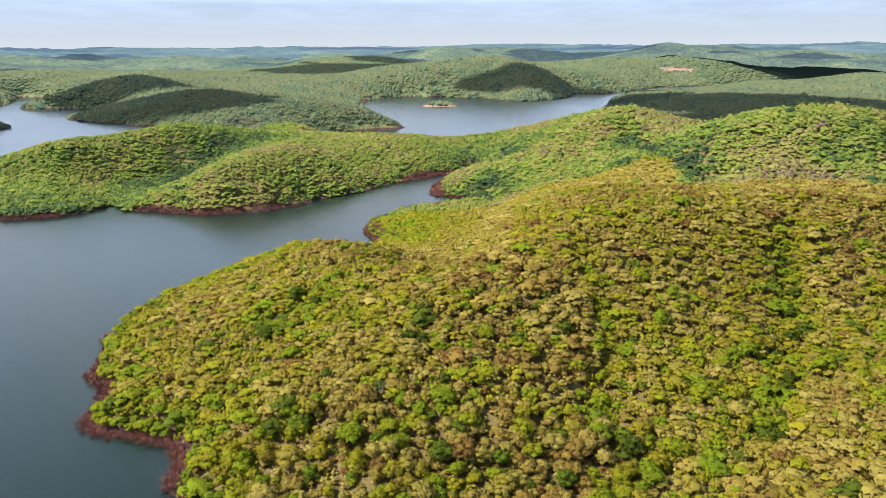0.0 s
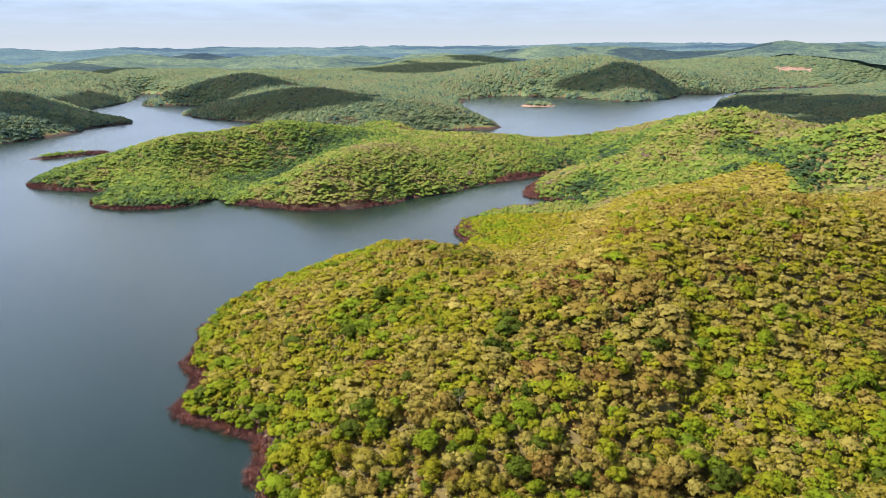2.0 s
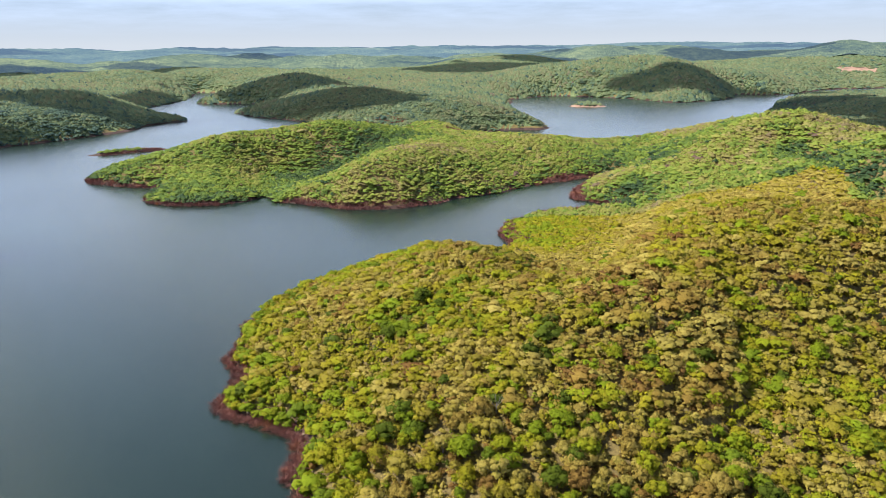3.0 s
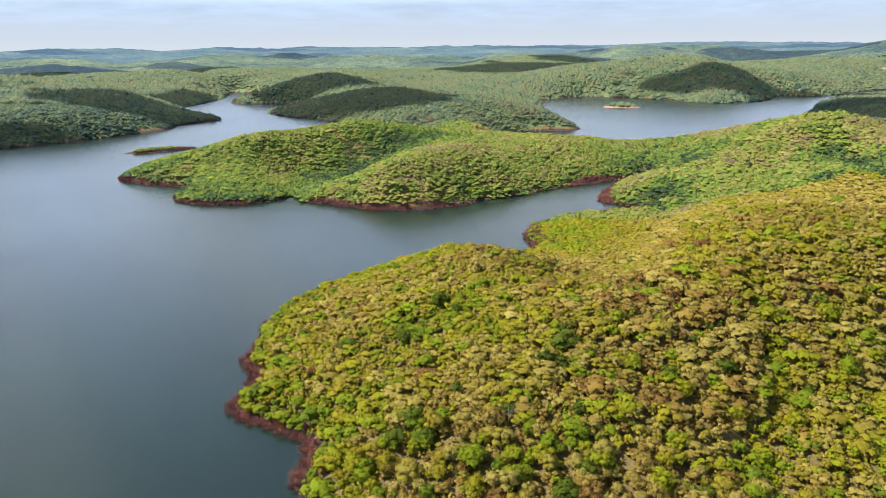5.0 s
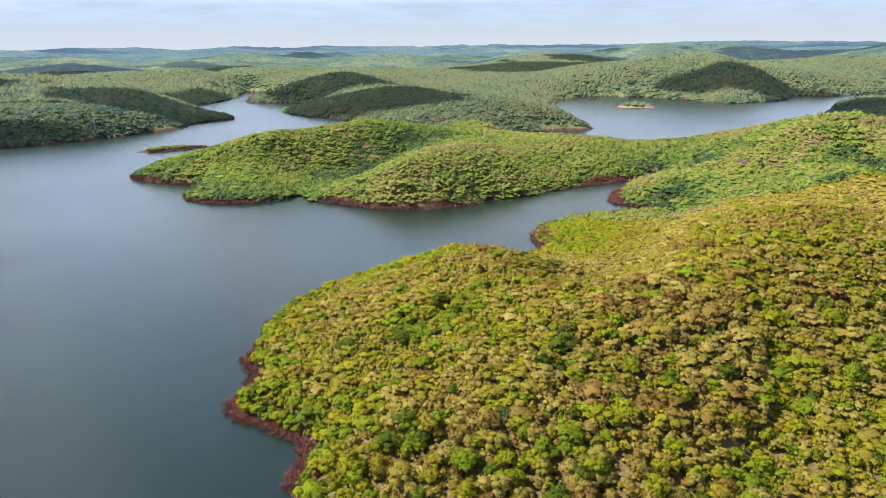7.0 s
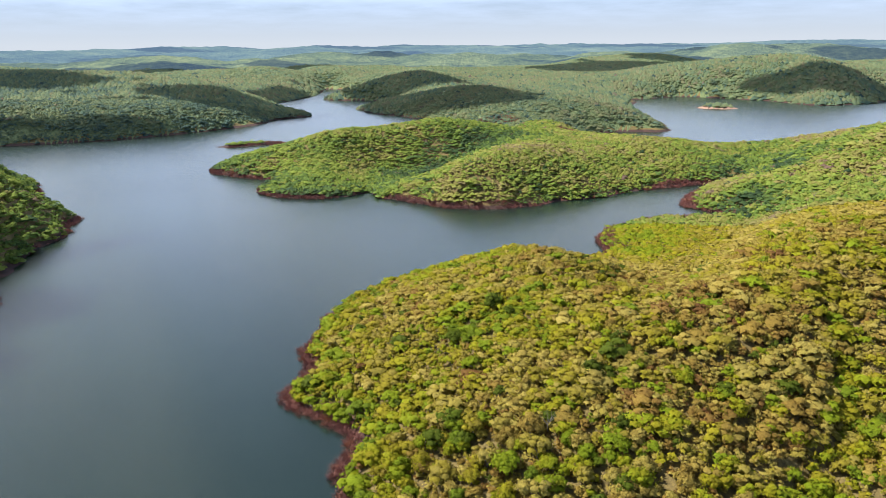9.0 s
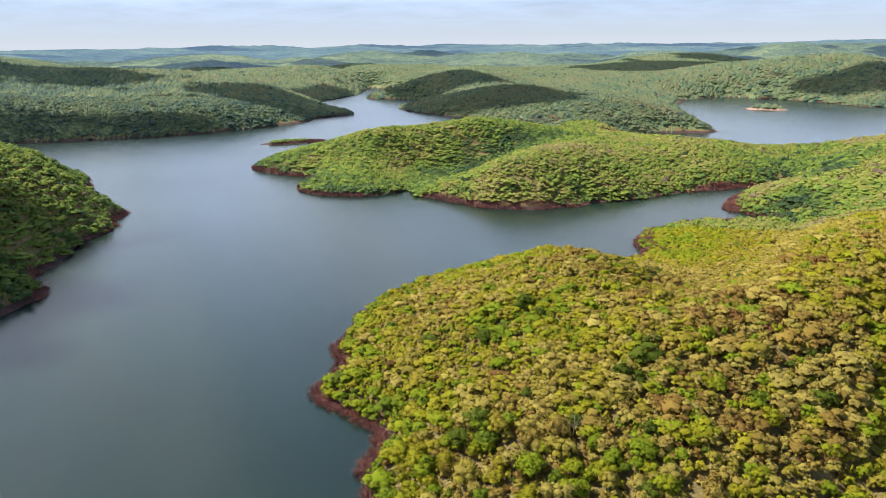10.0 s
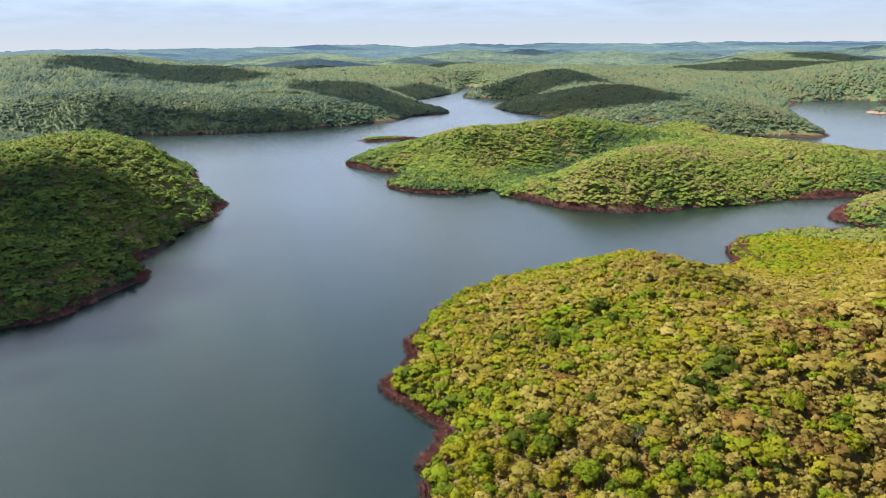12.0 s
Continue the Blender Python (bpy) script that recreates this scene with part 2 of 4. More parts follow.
# far ridges; air haze put in as blue emission, stronger the further they lie
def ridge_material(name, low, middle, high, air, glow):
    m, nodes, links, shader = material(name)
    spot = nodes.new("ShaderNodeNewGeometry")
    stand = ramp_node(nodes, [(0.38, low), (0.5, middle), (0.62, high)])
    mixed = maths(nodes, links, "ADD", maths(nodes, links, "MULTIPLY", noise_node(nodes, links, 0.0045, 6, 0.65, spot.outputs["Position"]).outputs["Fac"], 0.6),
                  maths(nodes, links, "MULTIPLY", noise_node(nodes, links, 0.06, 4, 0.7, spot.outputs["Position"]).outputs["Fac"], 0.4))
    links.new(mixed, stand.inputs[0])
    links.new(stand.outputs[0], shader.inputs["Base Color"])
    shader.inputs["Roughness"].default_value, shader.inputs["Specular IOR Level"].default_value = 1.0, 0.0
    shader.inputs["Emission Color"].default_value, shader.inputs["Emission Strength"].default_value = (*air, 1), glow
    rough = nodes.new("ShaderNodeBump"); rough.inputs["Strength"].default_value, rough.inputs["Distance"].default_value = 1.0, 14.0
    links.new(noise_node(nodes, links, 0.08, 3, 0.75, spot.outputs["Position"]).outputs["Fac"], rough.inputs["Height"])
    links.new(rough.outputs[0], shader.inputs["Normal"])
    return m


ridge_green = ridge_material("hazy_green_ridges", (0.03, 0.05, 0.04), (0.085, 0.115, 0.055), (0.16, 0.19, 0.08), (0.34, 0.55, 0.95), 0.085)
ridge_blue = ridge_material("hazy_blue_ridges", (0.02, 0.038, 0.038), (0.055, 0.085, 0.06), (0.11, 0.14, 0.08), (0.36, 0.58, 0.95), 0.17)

rock, nodes, links, shader = material("weathered_rock")
coat = ramp_node(nodes, [(0.3, (0.14, 0.10, 0.08)), (0.7, (0.38, 0.27, 0.19))])
links.new(noise_node(nodes, links, 2.5, 5).outputs["Fac"], coat.inputs[0])
links.new(coat.outputs[0], shader.inputs["Base Color"])
shader.inputs["Roughness"].default_value = 0.9
# ---------------------------------------------------------------- the plan of the land
# Shorelines of the reservoir, as the waterline runs round each piece of land (x, y in metres).
NEAR_SHORE = [(-230, -260), (-150, -140), (-105, -60), (-85, 0), (-72, 50), (-70, 85), (-76, 107), (-86, 121), (-91, 132), (-95, 136),
              (-103, 138), (-112, 139), (-119, 141), (-122, 144), (-125, 152), (-130, 161), (-137, 170), (-145, 183), (-152, 198), (-154, 212), (-151, 228),
              (-140, 252), (-122, 278), (-100, 300)]
SPIT_SHORE = [(-82, 321), (-90, 341), (-93, 372), (-80, 396), (-62, 412), (-40, 428), (-54, 437), (-66, 444), (-70, 470), (-66, 496), (-50, 520)]
PENINSULA_SHORE = [(-62, 525), (-78, 508), (-98, 485), (-113, 462), (-118, 447), (-132, 432), (-142, 420), (-146, 409), (-155, 397), (-168, 385), (-181, 378), (-196, 374),
                   (-216, 377), (-234, 379), (-251, 381), (-263, 390), (-270, 398), (-269, 385), (-274, 373), (-286, 360), (-307, 350), (-328, 352), (-346, 365),
                   (-349, 379), (-355, 392), (-373, 396), (-394, 395), (-415, 395), (-432, 404), (-441, 418)]
PENINSULA_BACK = [(-425, 455), (-400, 490), (-372, 525), (-345, 560), (-315, 590), (-285, 620)]
MIDDLE_SHORE = [(-275, 655), (-310, 690), (-370, 730), (-430, 775), (-490, 820), (-526, 838), (-570, 850), (-610, 875), (-648, 908), (-630, 950),
                (-650, 1010), (-719, 1052), (-770, 1035), (-805, 1028), (-820, 1055), (-800, 1120), (-830, 1190), (-900, 1240), (-985, 1285)]
FAR_BANK = [(-1000, 1275), (-940, 1180), (-900, 1110), (-877, 1052), (-855, 980), (-845, 941), (-805, 885), (-740, 845), (-680, 815), (-641, 790),
            (-650, 755), (-655, 720), (-640, 690), (-634, 664), (-646, 599), (-669, 513), (-700, 465), (-780, 382), (-875, 300), (-980, 235), (-1010, 205)]
HEADLAND_BACK = [(-900, 235), (-800, 285), (-720, 305), (-640, 312), (-570, 312), (-510, 305), (-480, 289)]
HEADLAND_SHORE = [(-463, 281), (-447, 268), (-440, 258), (-425, 255), (-404, 256), (-380, 250), (-362, 232), (-350, 221), (-345, 208), (-334, 193), (-322, 180), (-312, 170),
                  (-310, 160), (-306, 152), (-297, 150), (-284, 148), (-276, 140), (-268, 125), (-263, 112), (-259, 100), (-263, 82), (-290, 40), (-330, -20), (-390, -130), (-440, -260)]
LAKE_NEAR_SIDE = [(-215, 715), (-180, 690), (-130, 690), (-85, 705), (-45, 730), (-5, 765), (30, 820), (70, 930), (105, 1050), (125, 1150), (145, 1260),
                  (190, 1390), (270, 1490), (400, 1600), (560, 1710), (720, 1830)]
LAKE_FAR_SIDE = [(700, 1865), (536, 1779), (420, 1690), (279, 1605), (230, 1526), (162, 1438), (95, 1436), (77, 1330), (35, 1265), (-17, 1222), (-60, 1262),
                 (-101, 1293), (-170, 1318), (-234, 1331), (-292, 1234), (-278, 1180), (-268, 1098), (-214, 966), (-180, 876), (-152, 826), (-158, 806),
                 (-190, 795), (-225, 755)]
ISLETS = [(-145, 1125, 31, 19, 0.1), (-513, 529, 37, 8, 0.95)]      # x, y, half length, half width, turn

# Hills: x, y, height in metres above the valley floor, radius.
NEAR_HILLS = [(-75, 165, 5, 30), (-70, 210, 9, 30), (-90, 250, 10, 30), (-30, 150, 7, 30), (-20, 190, 10, 30), (10, 215, 15, 30),
              (35, 185, 2, 30), (0, 145, 1, 30), (35, 150, -2, 30), (70, 185, 1, 30), (60, 240, 19, 30), (115, 260, 17, 30), (0, 265, 24, 30),
              (70, 115, 7, 30), (-35, 240, -5, 30), (-60, 130, 2, 30), (-40, 290, -11, 30), (60, 290, 14, 30), (120, 200, 2, 30),
              (-40, 110, -1, 30), (-43, 228, -5, 16), (-31, 266, -4, 18), (-62, 240, 3, 18), (-18, 212, -1, 18), (-60, 300, -4, 22),
              (-70, 350, -24, 30), (-40, 390, -17, 30), (-10, 330, -2, 30)]
PENINSULA_HILLS = [(-400, 425, 7, 36), (-360, 440, 3, 36), (-330, 468, 26, 36), (-275, 520, 28, 36), (-235, 580, 11, 36), (-258, 455, -15, 36),
                   (-236, 505, -1, 36), (-225, 400, 1, 36), (-195, 440, 17, 36), (-175, 490, 9, 36), (-145, 550, 5, 36), (-95, 600, 7, 36),
                   (-160, 600, 4, 40), (-200, 530, 3, 25), (-300, 580, -2, 35), (-310, 450, -14, 25), (-120, 500, -1, 25), (-110, 545, 2, 25),
                   (-190, 400, 7, 20)]
BACK_HILLS = [(-60, 610, -5, 45), (-20, 470, 2, 40), (15, 520, 2, 45), (65, 520, 30, 45), (50, 430, 5, 45), (110, 470, 5, 45),
              (165, 450, 9, 50), (200, 420, 18, 50), (110, 390, 24, 45), (130, 540, 8, 40), (0, 620, -15, 45), (-60, 340, 6, 25),
              (-20, 360, 12, 35), (30, 400, 1, 40), (150, 300, 16, 45), (150, 380, 15, 45), (-20, 560, 8, 40), (40, 570, 9, 45),
              (220, 480, 9, 50), (260, 420, 16, 60)]
HEADLAND_HILLS = [(-440, 200, 17, 50), (-380, 165, 6, 45), (-320, 120, 2, 45), (-500, 250, 9, 50), (-430, 120, 24, 60), (-330, 40, 2, 60),
                  (-520, 270, -4, 40), (-480, 230, 12, 35), (-380, 215, 2, 30), (-420, 225, 7, 30), (-300, 110, 3, 25)]
# Gullies cut into the slopes: depth, half width, and the line along the bottom.
GULLIES = [(3.6, 6.0, [(84, 232), (78, 205), (66, 168), (58, 150), (48, 134)]), (6.0, 11.0, [(62, 470), (76, 425), (82, 385), (84, 345)]),
           (3.0, 5.0, [(12, 205), (18, 180), (18, 158), (12, 140)])]
MIDDLE_HILLS = PENINSULA_HILLS + BACK_HILLS + HEADLAND_HILLS
FAR_HILLS = [(-885, 351, 45, 90), (-833, 464, 5, 85), (-770, 565, 16, 80), (-666, 600, 16, 50), (-1140, 712, 30, 150), (-1526, 606, 62, 230),
             (-977, 773, 22, 90), (-809, 786, 29, 80), (-705, 790, -8, 45), (-1226, 404, 23, 120), (-671, 1057, 55, 80), (-470, 884, 26, 80),
             (-431, 992, 10, 90), (-286, 813, 23, 90), (-1037, 1349, 5, 140), (-90, 1465, 22, 140), (-225, 1421, 25, 110), (25, 1437, 30, 90),
             (242, 1820, 24, 170)]
DISTANT_HILLS = [(488, 1822, 16, 160), (142, 1480, 9, 60), (190, 1151, -2, 110), (305, 1042, 6, 120), (355, 866, 14, 120), (310, 1460, -11, 130), (490, 1510, -13, 160), (-985, 425, -14, 55), (-1190, 620, -10, 60), (82, 742, 15, 70),
                 (209, 861, -4, 80), (-400, 1949, 29, 170), (-147, 2484, 36, 190), (158, 2432, 16, 180), (690, 2390, 36, 230),
                 (-635, 1781, 21, 170), (-382, 1232, 5, 110), (-699, 1430, 10, 130), (-985, 1378, 6, 140), (-1119, 1146, 25, 140),
                 (-1680, 1422, 30, 180), (-1069, 2028, 22, 180), (-1204, 1469, -1, 150), (-1585, 1522, -1, 170)]


def smooth_ring(points, steps=5):
    """A closed Catmull-Rom line through the points."""
    p = np.array(points, float)
    a, b, c, d = np.roll(p, 1, 0), p, np.roll(p, -1, 0), np.roll(p, -2, 0)
    out = []
    for s in np.arange(steps) / steps:
        out.append(0.5 * (2 * b + (c - a) * s + (2 * a - 5 * b + 4 * c - d) * s * s + (3 * b - a - 3 * c + d) * s ** 3))
    return np.stack(out, 1).reshape(-1, 2)


WATERS = [smooth_ring(NEAR_SHORE + SPIT_SHORE + PENINSULA_SHORE + PENINSULA_BACK + MIDDLE_SHORE + FAR_BANK + HEADLAND_BACK + HEADLAND_SHORE),
          smooth_ring(LAKE_NEAR_SIDE + LAKE_FAR_SIDE)]


def lattice(ix, iy, seed):
    n = (ix * 374761393 + iy * 668265263 + seed * 2147483647) & 0x7FFFFFFF
    n = ((n ^ (n >> 13)) * 1274126177) & 0x7FFFFFFF
    return ((n ^ (n >> 16)) & 0xFFFF) / 32767.5 - 1


def wave_noise(x, y, size, seed=0):
    """Smooth value noise in -1..1 with features of that size."""
    u, v = np.asarray(x, float) / size, np.asarray(y, float) / size
    ix, iy = np.floor(u).astype(np.int64), np.floor(v).astype(np.int64)
    u, v = u - ix, v - iy
    u, v = u * u * u * (u * (6 * u - 15) + 10), v * v * v * (v * (6 * v - 15) + 10)
    low = lattice(ix, iy, seed) * (1 - u) + lattice(ix + 1, iy, seed) * u
    high = lattice(ix, iy + 1, seed) * (1 - u) + lattice(ix + 1, iy + 1, seed) * u
    return low * (1 - v) + high * v


def ease(v, low, high):
    s = np.clip((v - low) / (high - low), 0, 1)
    return s * s * (3 - 2 * s)


def shore_distance(x, y):
    """Metres to the waterline: positive on land, negative on water."""
    x, y = np.asarray(x, float), np.asarray(y, float)
    best = np.full(x.shape, 1e9)
    for ring in WATERS:
        near, inside = np.full(x.shape, 1e9), np.zeros(x.shape, bool)
        for (ax, ay), (bx, by) in zip(ring, np.roll(ring, -1, 0)):
            ex, ey = bx - ax, by - ay
            s = np.clip(((x - ax) * ex + (y - ay) * ey) / (ex * ex + ey * ey + 1e-9), 0, 1)
            near = np.minimum(near, (x - ax - s * ex) ** 2 + (y - ay - s * ey) ** 2)
            if by != ay:
                inside ^= ((ay > y) != (by > y)) & (x < ax + (y - ay) * ex / ey)
        best = np.minimum(best, np.sqrt(near) * np.where(inside, -1, 1))
    for ix, iy, along, across, turn in ISLETS:
        c, s = math.cos(turn), math.sin(turn)
        u, v = (x - ix) * c + (y - iy) * s, (y - iy) * c - (x - ix) * s
        q = np.sqrt((u / along) ** 2 + (v / across) ** 2)
        best = np.maximum(best, (1 - q) * across)
    return best + 1.8 * wave_noise(x, y, 14, 5) + 0.9 * wave_noise(x, y, 5, 6)


def hill_sum(x, y, hills):
    out = np.zeros(np.shape(x))
    for hx, hy, high, wide in hills:
        out += high * np.exp(-((x - hx) ** 2 + (y - hy) ** 2) / (2 * wide * wide))
    return out


def gully_depth(x, y):
    out = np.zeros(np.shape(x))
    for deep, wide, line in GULLIES:
        near = np.full(np.shape(x), 1e9)
        for (ax, ay), (bx, by) in zip(line, line[1:]):
            ex, ey = bx - ax, by - ay
            s = np.clip(((x - ax) * ex + (y - ay) * ey) / (ex * ex + ey * ey), 0, 1)
            near = np.minimum(near, (x - ax - s * ex) ** 2 + (y - ay - s * ey) ** 2)
        out = np.maximum(out, deep * np.exp(-near / (wide * wide)))
    return out


def rolling(x, y):
    """The open country: low near the water, rolling higher with distance."""
    r = np.hypot(x, y)
    far = ease(r, 700, 2400)
    swell = wave_noise(x, y, 430, 1) + 0.45 * wave_noise(x + 0.4 * y, y, 170, 2)
    ridge = 1 - np.abs(wave_noise(x, y, 760, 3))
    knolls = (12 * wave_noise(x, y, 250, 9) + 5 * wave_noise(x, y, 115, 10)) * ease(r, 1200, 1650) * (1 - ease(r, 2700, 3300))
    return 8 + 14 * far + 40 * ease(r, 2500, 4400) + swell * (2 + 13 * far + 8 * ease(r, 1700, 2600)) * (1 - 0.65 * ease(r, 2800, 3900)) + 20 * far * ridge + knolls + 1.2 * wave_noise(x, y, 45, 4) * ease(r, 150, 500)


def bank_ramp(x, y, d):
    """How far the land has risen from its bank: steep banks near by, gentler ones on the far shores."""
    return 1 - np.exp(-np.clip(d - 2, 0, None) / (20 + 35 * ease(np.hypot(x, y), 650, 1200)))


def ground_height(x, y, d=None):
    d = shore_distance(x, y) if d is None else d
    rise = rolling(x, y) + hill_sum(x, y, NEAR_HILLS) + hill_sum(x, y, MIDDLE_HILLS) + hill_sum(x, y, FAR_HILLS + DISTANT_HILLS)
    rise = rise - gully_depth(x, y)
    small = np.minimum(1, np.clip(d, 0, None) / 60)
    land = 0.25 * np.clip(d, 0, 4) + bank_ramp(x, y, d) * np.maximum(rise, 3) + 0.5 * small * wave_noise(x, y, 9, 8)
    return np.where(d > 0, land, np.maximum(0.3 * d, -9))

# ---------------------------------------------------------------- ground and water
def tri_mesh(name, verts, faces, materials, slots=None, tint=None, facing=None):
    """A triangle mesh straight from arrays."""
    me = bpy.data.meshes.new(name)
    me.vertices.add(len(verts)); me.loops.add(3 * len(faces)); me.polygons.add(len(faces))
    me.vertices.foreach_set("co", np.ascontiguousarray(verts, np.float32).ravel())
    me.loops.foreach_set("vertex_index", np.ascontiguousarray(faces, np.int32).ravel())
    me.polygons.foreach_set("loop_start", np.arange(0, 3 * len(faces), 3, dtype=np.int32))
    me.polygons.foreach_set("loop_total", np.full(len(faces), 3, np.int32))
    if slots is not None:
        me.polygons.foreach_set("material_index", np.ascontiguousarray(slots, np.int32))
    if tint is not None:
        me.attributes.new("tint", "FLOAT", "FACE").data.foreach_set("value", np.ascontiguousarray(tint, np.float32))
    if facing is not None:
        me.attributes.new("facing", "FLOAT_VECTOR", "POINT").data.foreach_set("vector", np.ascontiguousarray(facing, np.float32).ravel())
    for m in materials:
        me.materials.append(m)
    me.update(calc_edges=True)
    me.validate()
    return me


def part(name, mesh, parent, label=""):
    ob = new(name, mesh)
    ob.parent = parent
    return tagged(ob, label)


def bare_earth(x, y):
    """A cleared slope of bare red earth among the far woods."""
    return np.hypot((x - 352) / 46, (y - 1786) / 20) < 0.85 + 0.35 * wave_noise(x, y, 30, 51)


WOODED = 1950.0                       # beyond this the canopy is one surface
turns = np.radians(np.concatenate([np.arange(-80, 34, 0.36), np.arange(34, 280, 4.0)]))
rings = np.concatenate([[0.001], 25 * 1.0168 ** np.arange(0, 326)])
grid_a, grid_r = np.meshgrid(turns, rings)
gx, gy = grid_r * np.sin(grid_a), grid_r * np.cos(grid_a)
gz = ground_height(gx.ravel(), gy.ravel()).reshape(gx.shape)
gz = gz - 30 * ease(grid_r, 1960, 2060)          # below the wooded hills of the distance
rows_n, cols_n = gx.shape
index = np.arange(rows_n * cols_n).reshape(rows_n, cols_n)
a, b = index[:-1], np.roll(index, -1, 1)[:-1]
c, d = np.roll(index, -1, 1)[1:], index[1:]
ground_faces = np.concatenate([np.stack([a, c, b], -1).reshape(-1, 3), np.stack([a, d, c], -1).reshape(-1, 3)])
face_r = grid_r.ravel()[ground_faces[:, 0]]
face_x, face_y, face_z = (v.ravel()[ground_faces].mean(1) for v in (gx, gy, gz))
bare_patch = bare_earth(face_x, face_y) | (np.hypot(face_x + 145, face_y - 1125) < 45) & (face_z < 2.4) & (face_z > -0.5)
ground = new("ground", tri_mesh("ground", np.stack([gx, gy, gz], -1).reshape(-1, 3), ground_faces, [soil, canopy, earth], np.where(bare_patch, 2, (face_r > 760) & (face_z > 3.2))))
ground.data.polygons.foreach_set("use_smooth", np.ones(len(ground_faces), bool))
tagged(ground, "hilly red-brown earth with dry leaf litter and muddy banks", "ground", kind="structure")

me = bpy.data.meshes.new("water")
me.from_pydata([(-1400, -400, 0), (900, -400, 0), (900, 2050, 0), (-1400, 2050, 0)], [], [(0, 1, 2, 3)])
me.materials.append(lake)
tagged(new("water", me), "calm grey-green reservoir water with faint wind ripples", "water", kind="structure")


# ---------------------------------------------------------------- trees
ICO = np.array([(0, 0, 1)] + [(0.894 * math.cos(k * 1.2566), 0.894 * math.sin(k * 1.2566), 0.447) for k in range(5)]
               + [(0.894 * math.cos(k * 1.2566 + 0.628), 0.894 * math.sin(k * 1.2566 + 0.628), -0.447) for k in range(5)] + [(0, 0, -1)])
ICO_FACES = np.array([(0, 1 + k, 1 + (k + 1) % 5) for k in range(5)] + [(1 + k, 6 + k, 1 + (k + 1) % 5) for k in range(5)]
                     + [(6 + k, 6 + (k + 1) % 5, 1 + (k + 1) % 5) for k in range(5)])


def split_sphere():
    """The icosahedron with every face cut in four."""
    verts, faces, seen = [tuple(v) for v in ICO], [], {}

    def middle(p, q):
        key = (min(p, q), max(p, q))
        if key not in seen:
            m = np.add(verts[p], verts[q])
            seen[key] = len(verts)
            verts.append(tuple(m / np.linalg.norm(m)))
        return seen[key]
    for p, q, r in list(ICO_FACES) + [(11, 6 + (k + 1) % 5, 6 + k) for k in range(5)]:
        pq, qr, rp = middle(p, q), middle(q, r), middle(r, p)
        faces += [(p, pq, rp), (pq, q, qr), (rp, qr, r), (pq, qr, rp)]
    return np.array(verts), np.array(faces)


BALL, BALL_FACES = split_sphere()


def unit(v):
    return v / (np.linalg.norm(v, axis=-1, keepdims=True) + 1e-9)


def crown_shape(rng, leaves, size, lumps=8, sides=0, broad=(0.30, 0.50)):
    """A crown one unit in radius: rounded lumps of foliage in tiers, with loose leaf sprays over them. sides: 0 for round lumps, else plain domes of that many sides.
    Gives vertices, faces, the way each vertex of the rounded mass faces, and the lumps' places."""
    stretch = np.array([rng.uniform(0.85, 1.15), rng.uniform(0.85, 1.15), rng.uniform(0.66, 0.86)])

    def ways(n):
        w = rng.normal(size=(n, 3)); w[:, 2] = np.abs(w[:, 2]) * 0.95 - 0.2
        return unit(w)
    hearts = ways(lumps)
    for k in range(1, lumps):                           # keep the lumps apart
        tries = ways(8)
        hearts[k] = tries[(tries @ hearts[:k].T).max(1).argmin()]
    reach = rng.uniform(0.45, 0.72, (lumps, 1))
    reach[0] = 0.25
    hearts = hearts * reach
    wide = rng.uniform(*broad, lumps)
    wide[0] = 0.6
    seat = np.array([0, 0, 0.62])
    verts, faces, facing, count = [], [], [], 0
    for heart, r in zip(hearts, wide):
        if sides:
            v, f, n = far_crown(rng, sides, 0.5)
            v = v * (1, 1, 1.1) - (0, 0, 0.25)
        else:
            f = ICO_FACES[ICO[ICO_FACES].mean(1)[:, 2] > 0]
            v, n = ICO[:11], ICO[:11]
        v = v * rng.uniform(0.8, 1.2, (len(v), 1)) * (1, 1, 0.8)
        verts.append((heart + v * r * 0.84) * stretch + seat)
        faces.append(f + count); count += len(v)
        facing.append(unit(n + 0.35 * unit(heart) + (0, 0, 0.1) + rng.normal(size=n.shape) * 0.12))
    which = rng.choice(lumps, leaves, p=wide ** 2 / (wide ** 2).sum())
    way = rng.normal(size=(leaves, 3)); way[:, 2] = np.abs(way[:, 2]) * 1.1 - 0.3
    way = unit(way)
    at = (hearts[which] + way * (wide[which] * rng.uniform(0.82, 1.28, leaves))[:, None] * (1, 1, 0.8)) * stretch + seat
    lean = unit(way + rng.normal(size=(leaves, 3)) * 0.55)
    side = unit(np.cross(lean, rng.normal(size=(leaves, 3))))
    other = np.cross(lean, side)
    s = size * rng.uniform(0.55, 1.45, (leaves, 1))
    tri = np.stack([at + 1.2 * side * s, at - 0.6 * side * s + 0.65 * other * s, at - 0.6 * side * s - 0.65 * other * s], 1)
    verts.append(tri.reshape(-1, 3)); faces.append(np.arange(3 * leaves).reshape(-1, 3) + count)
    facing.append(np.repeat(unit(way + 0.35 * unit(hearts)[which] + 0.4 * lean), 3, 0))
    return np.concatenate(verts), np.concatenate(faces), np.concatenate(facing), [seat + h * stretch for h in hearts]


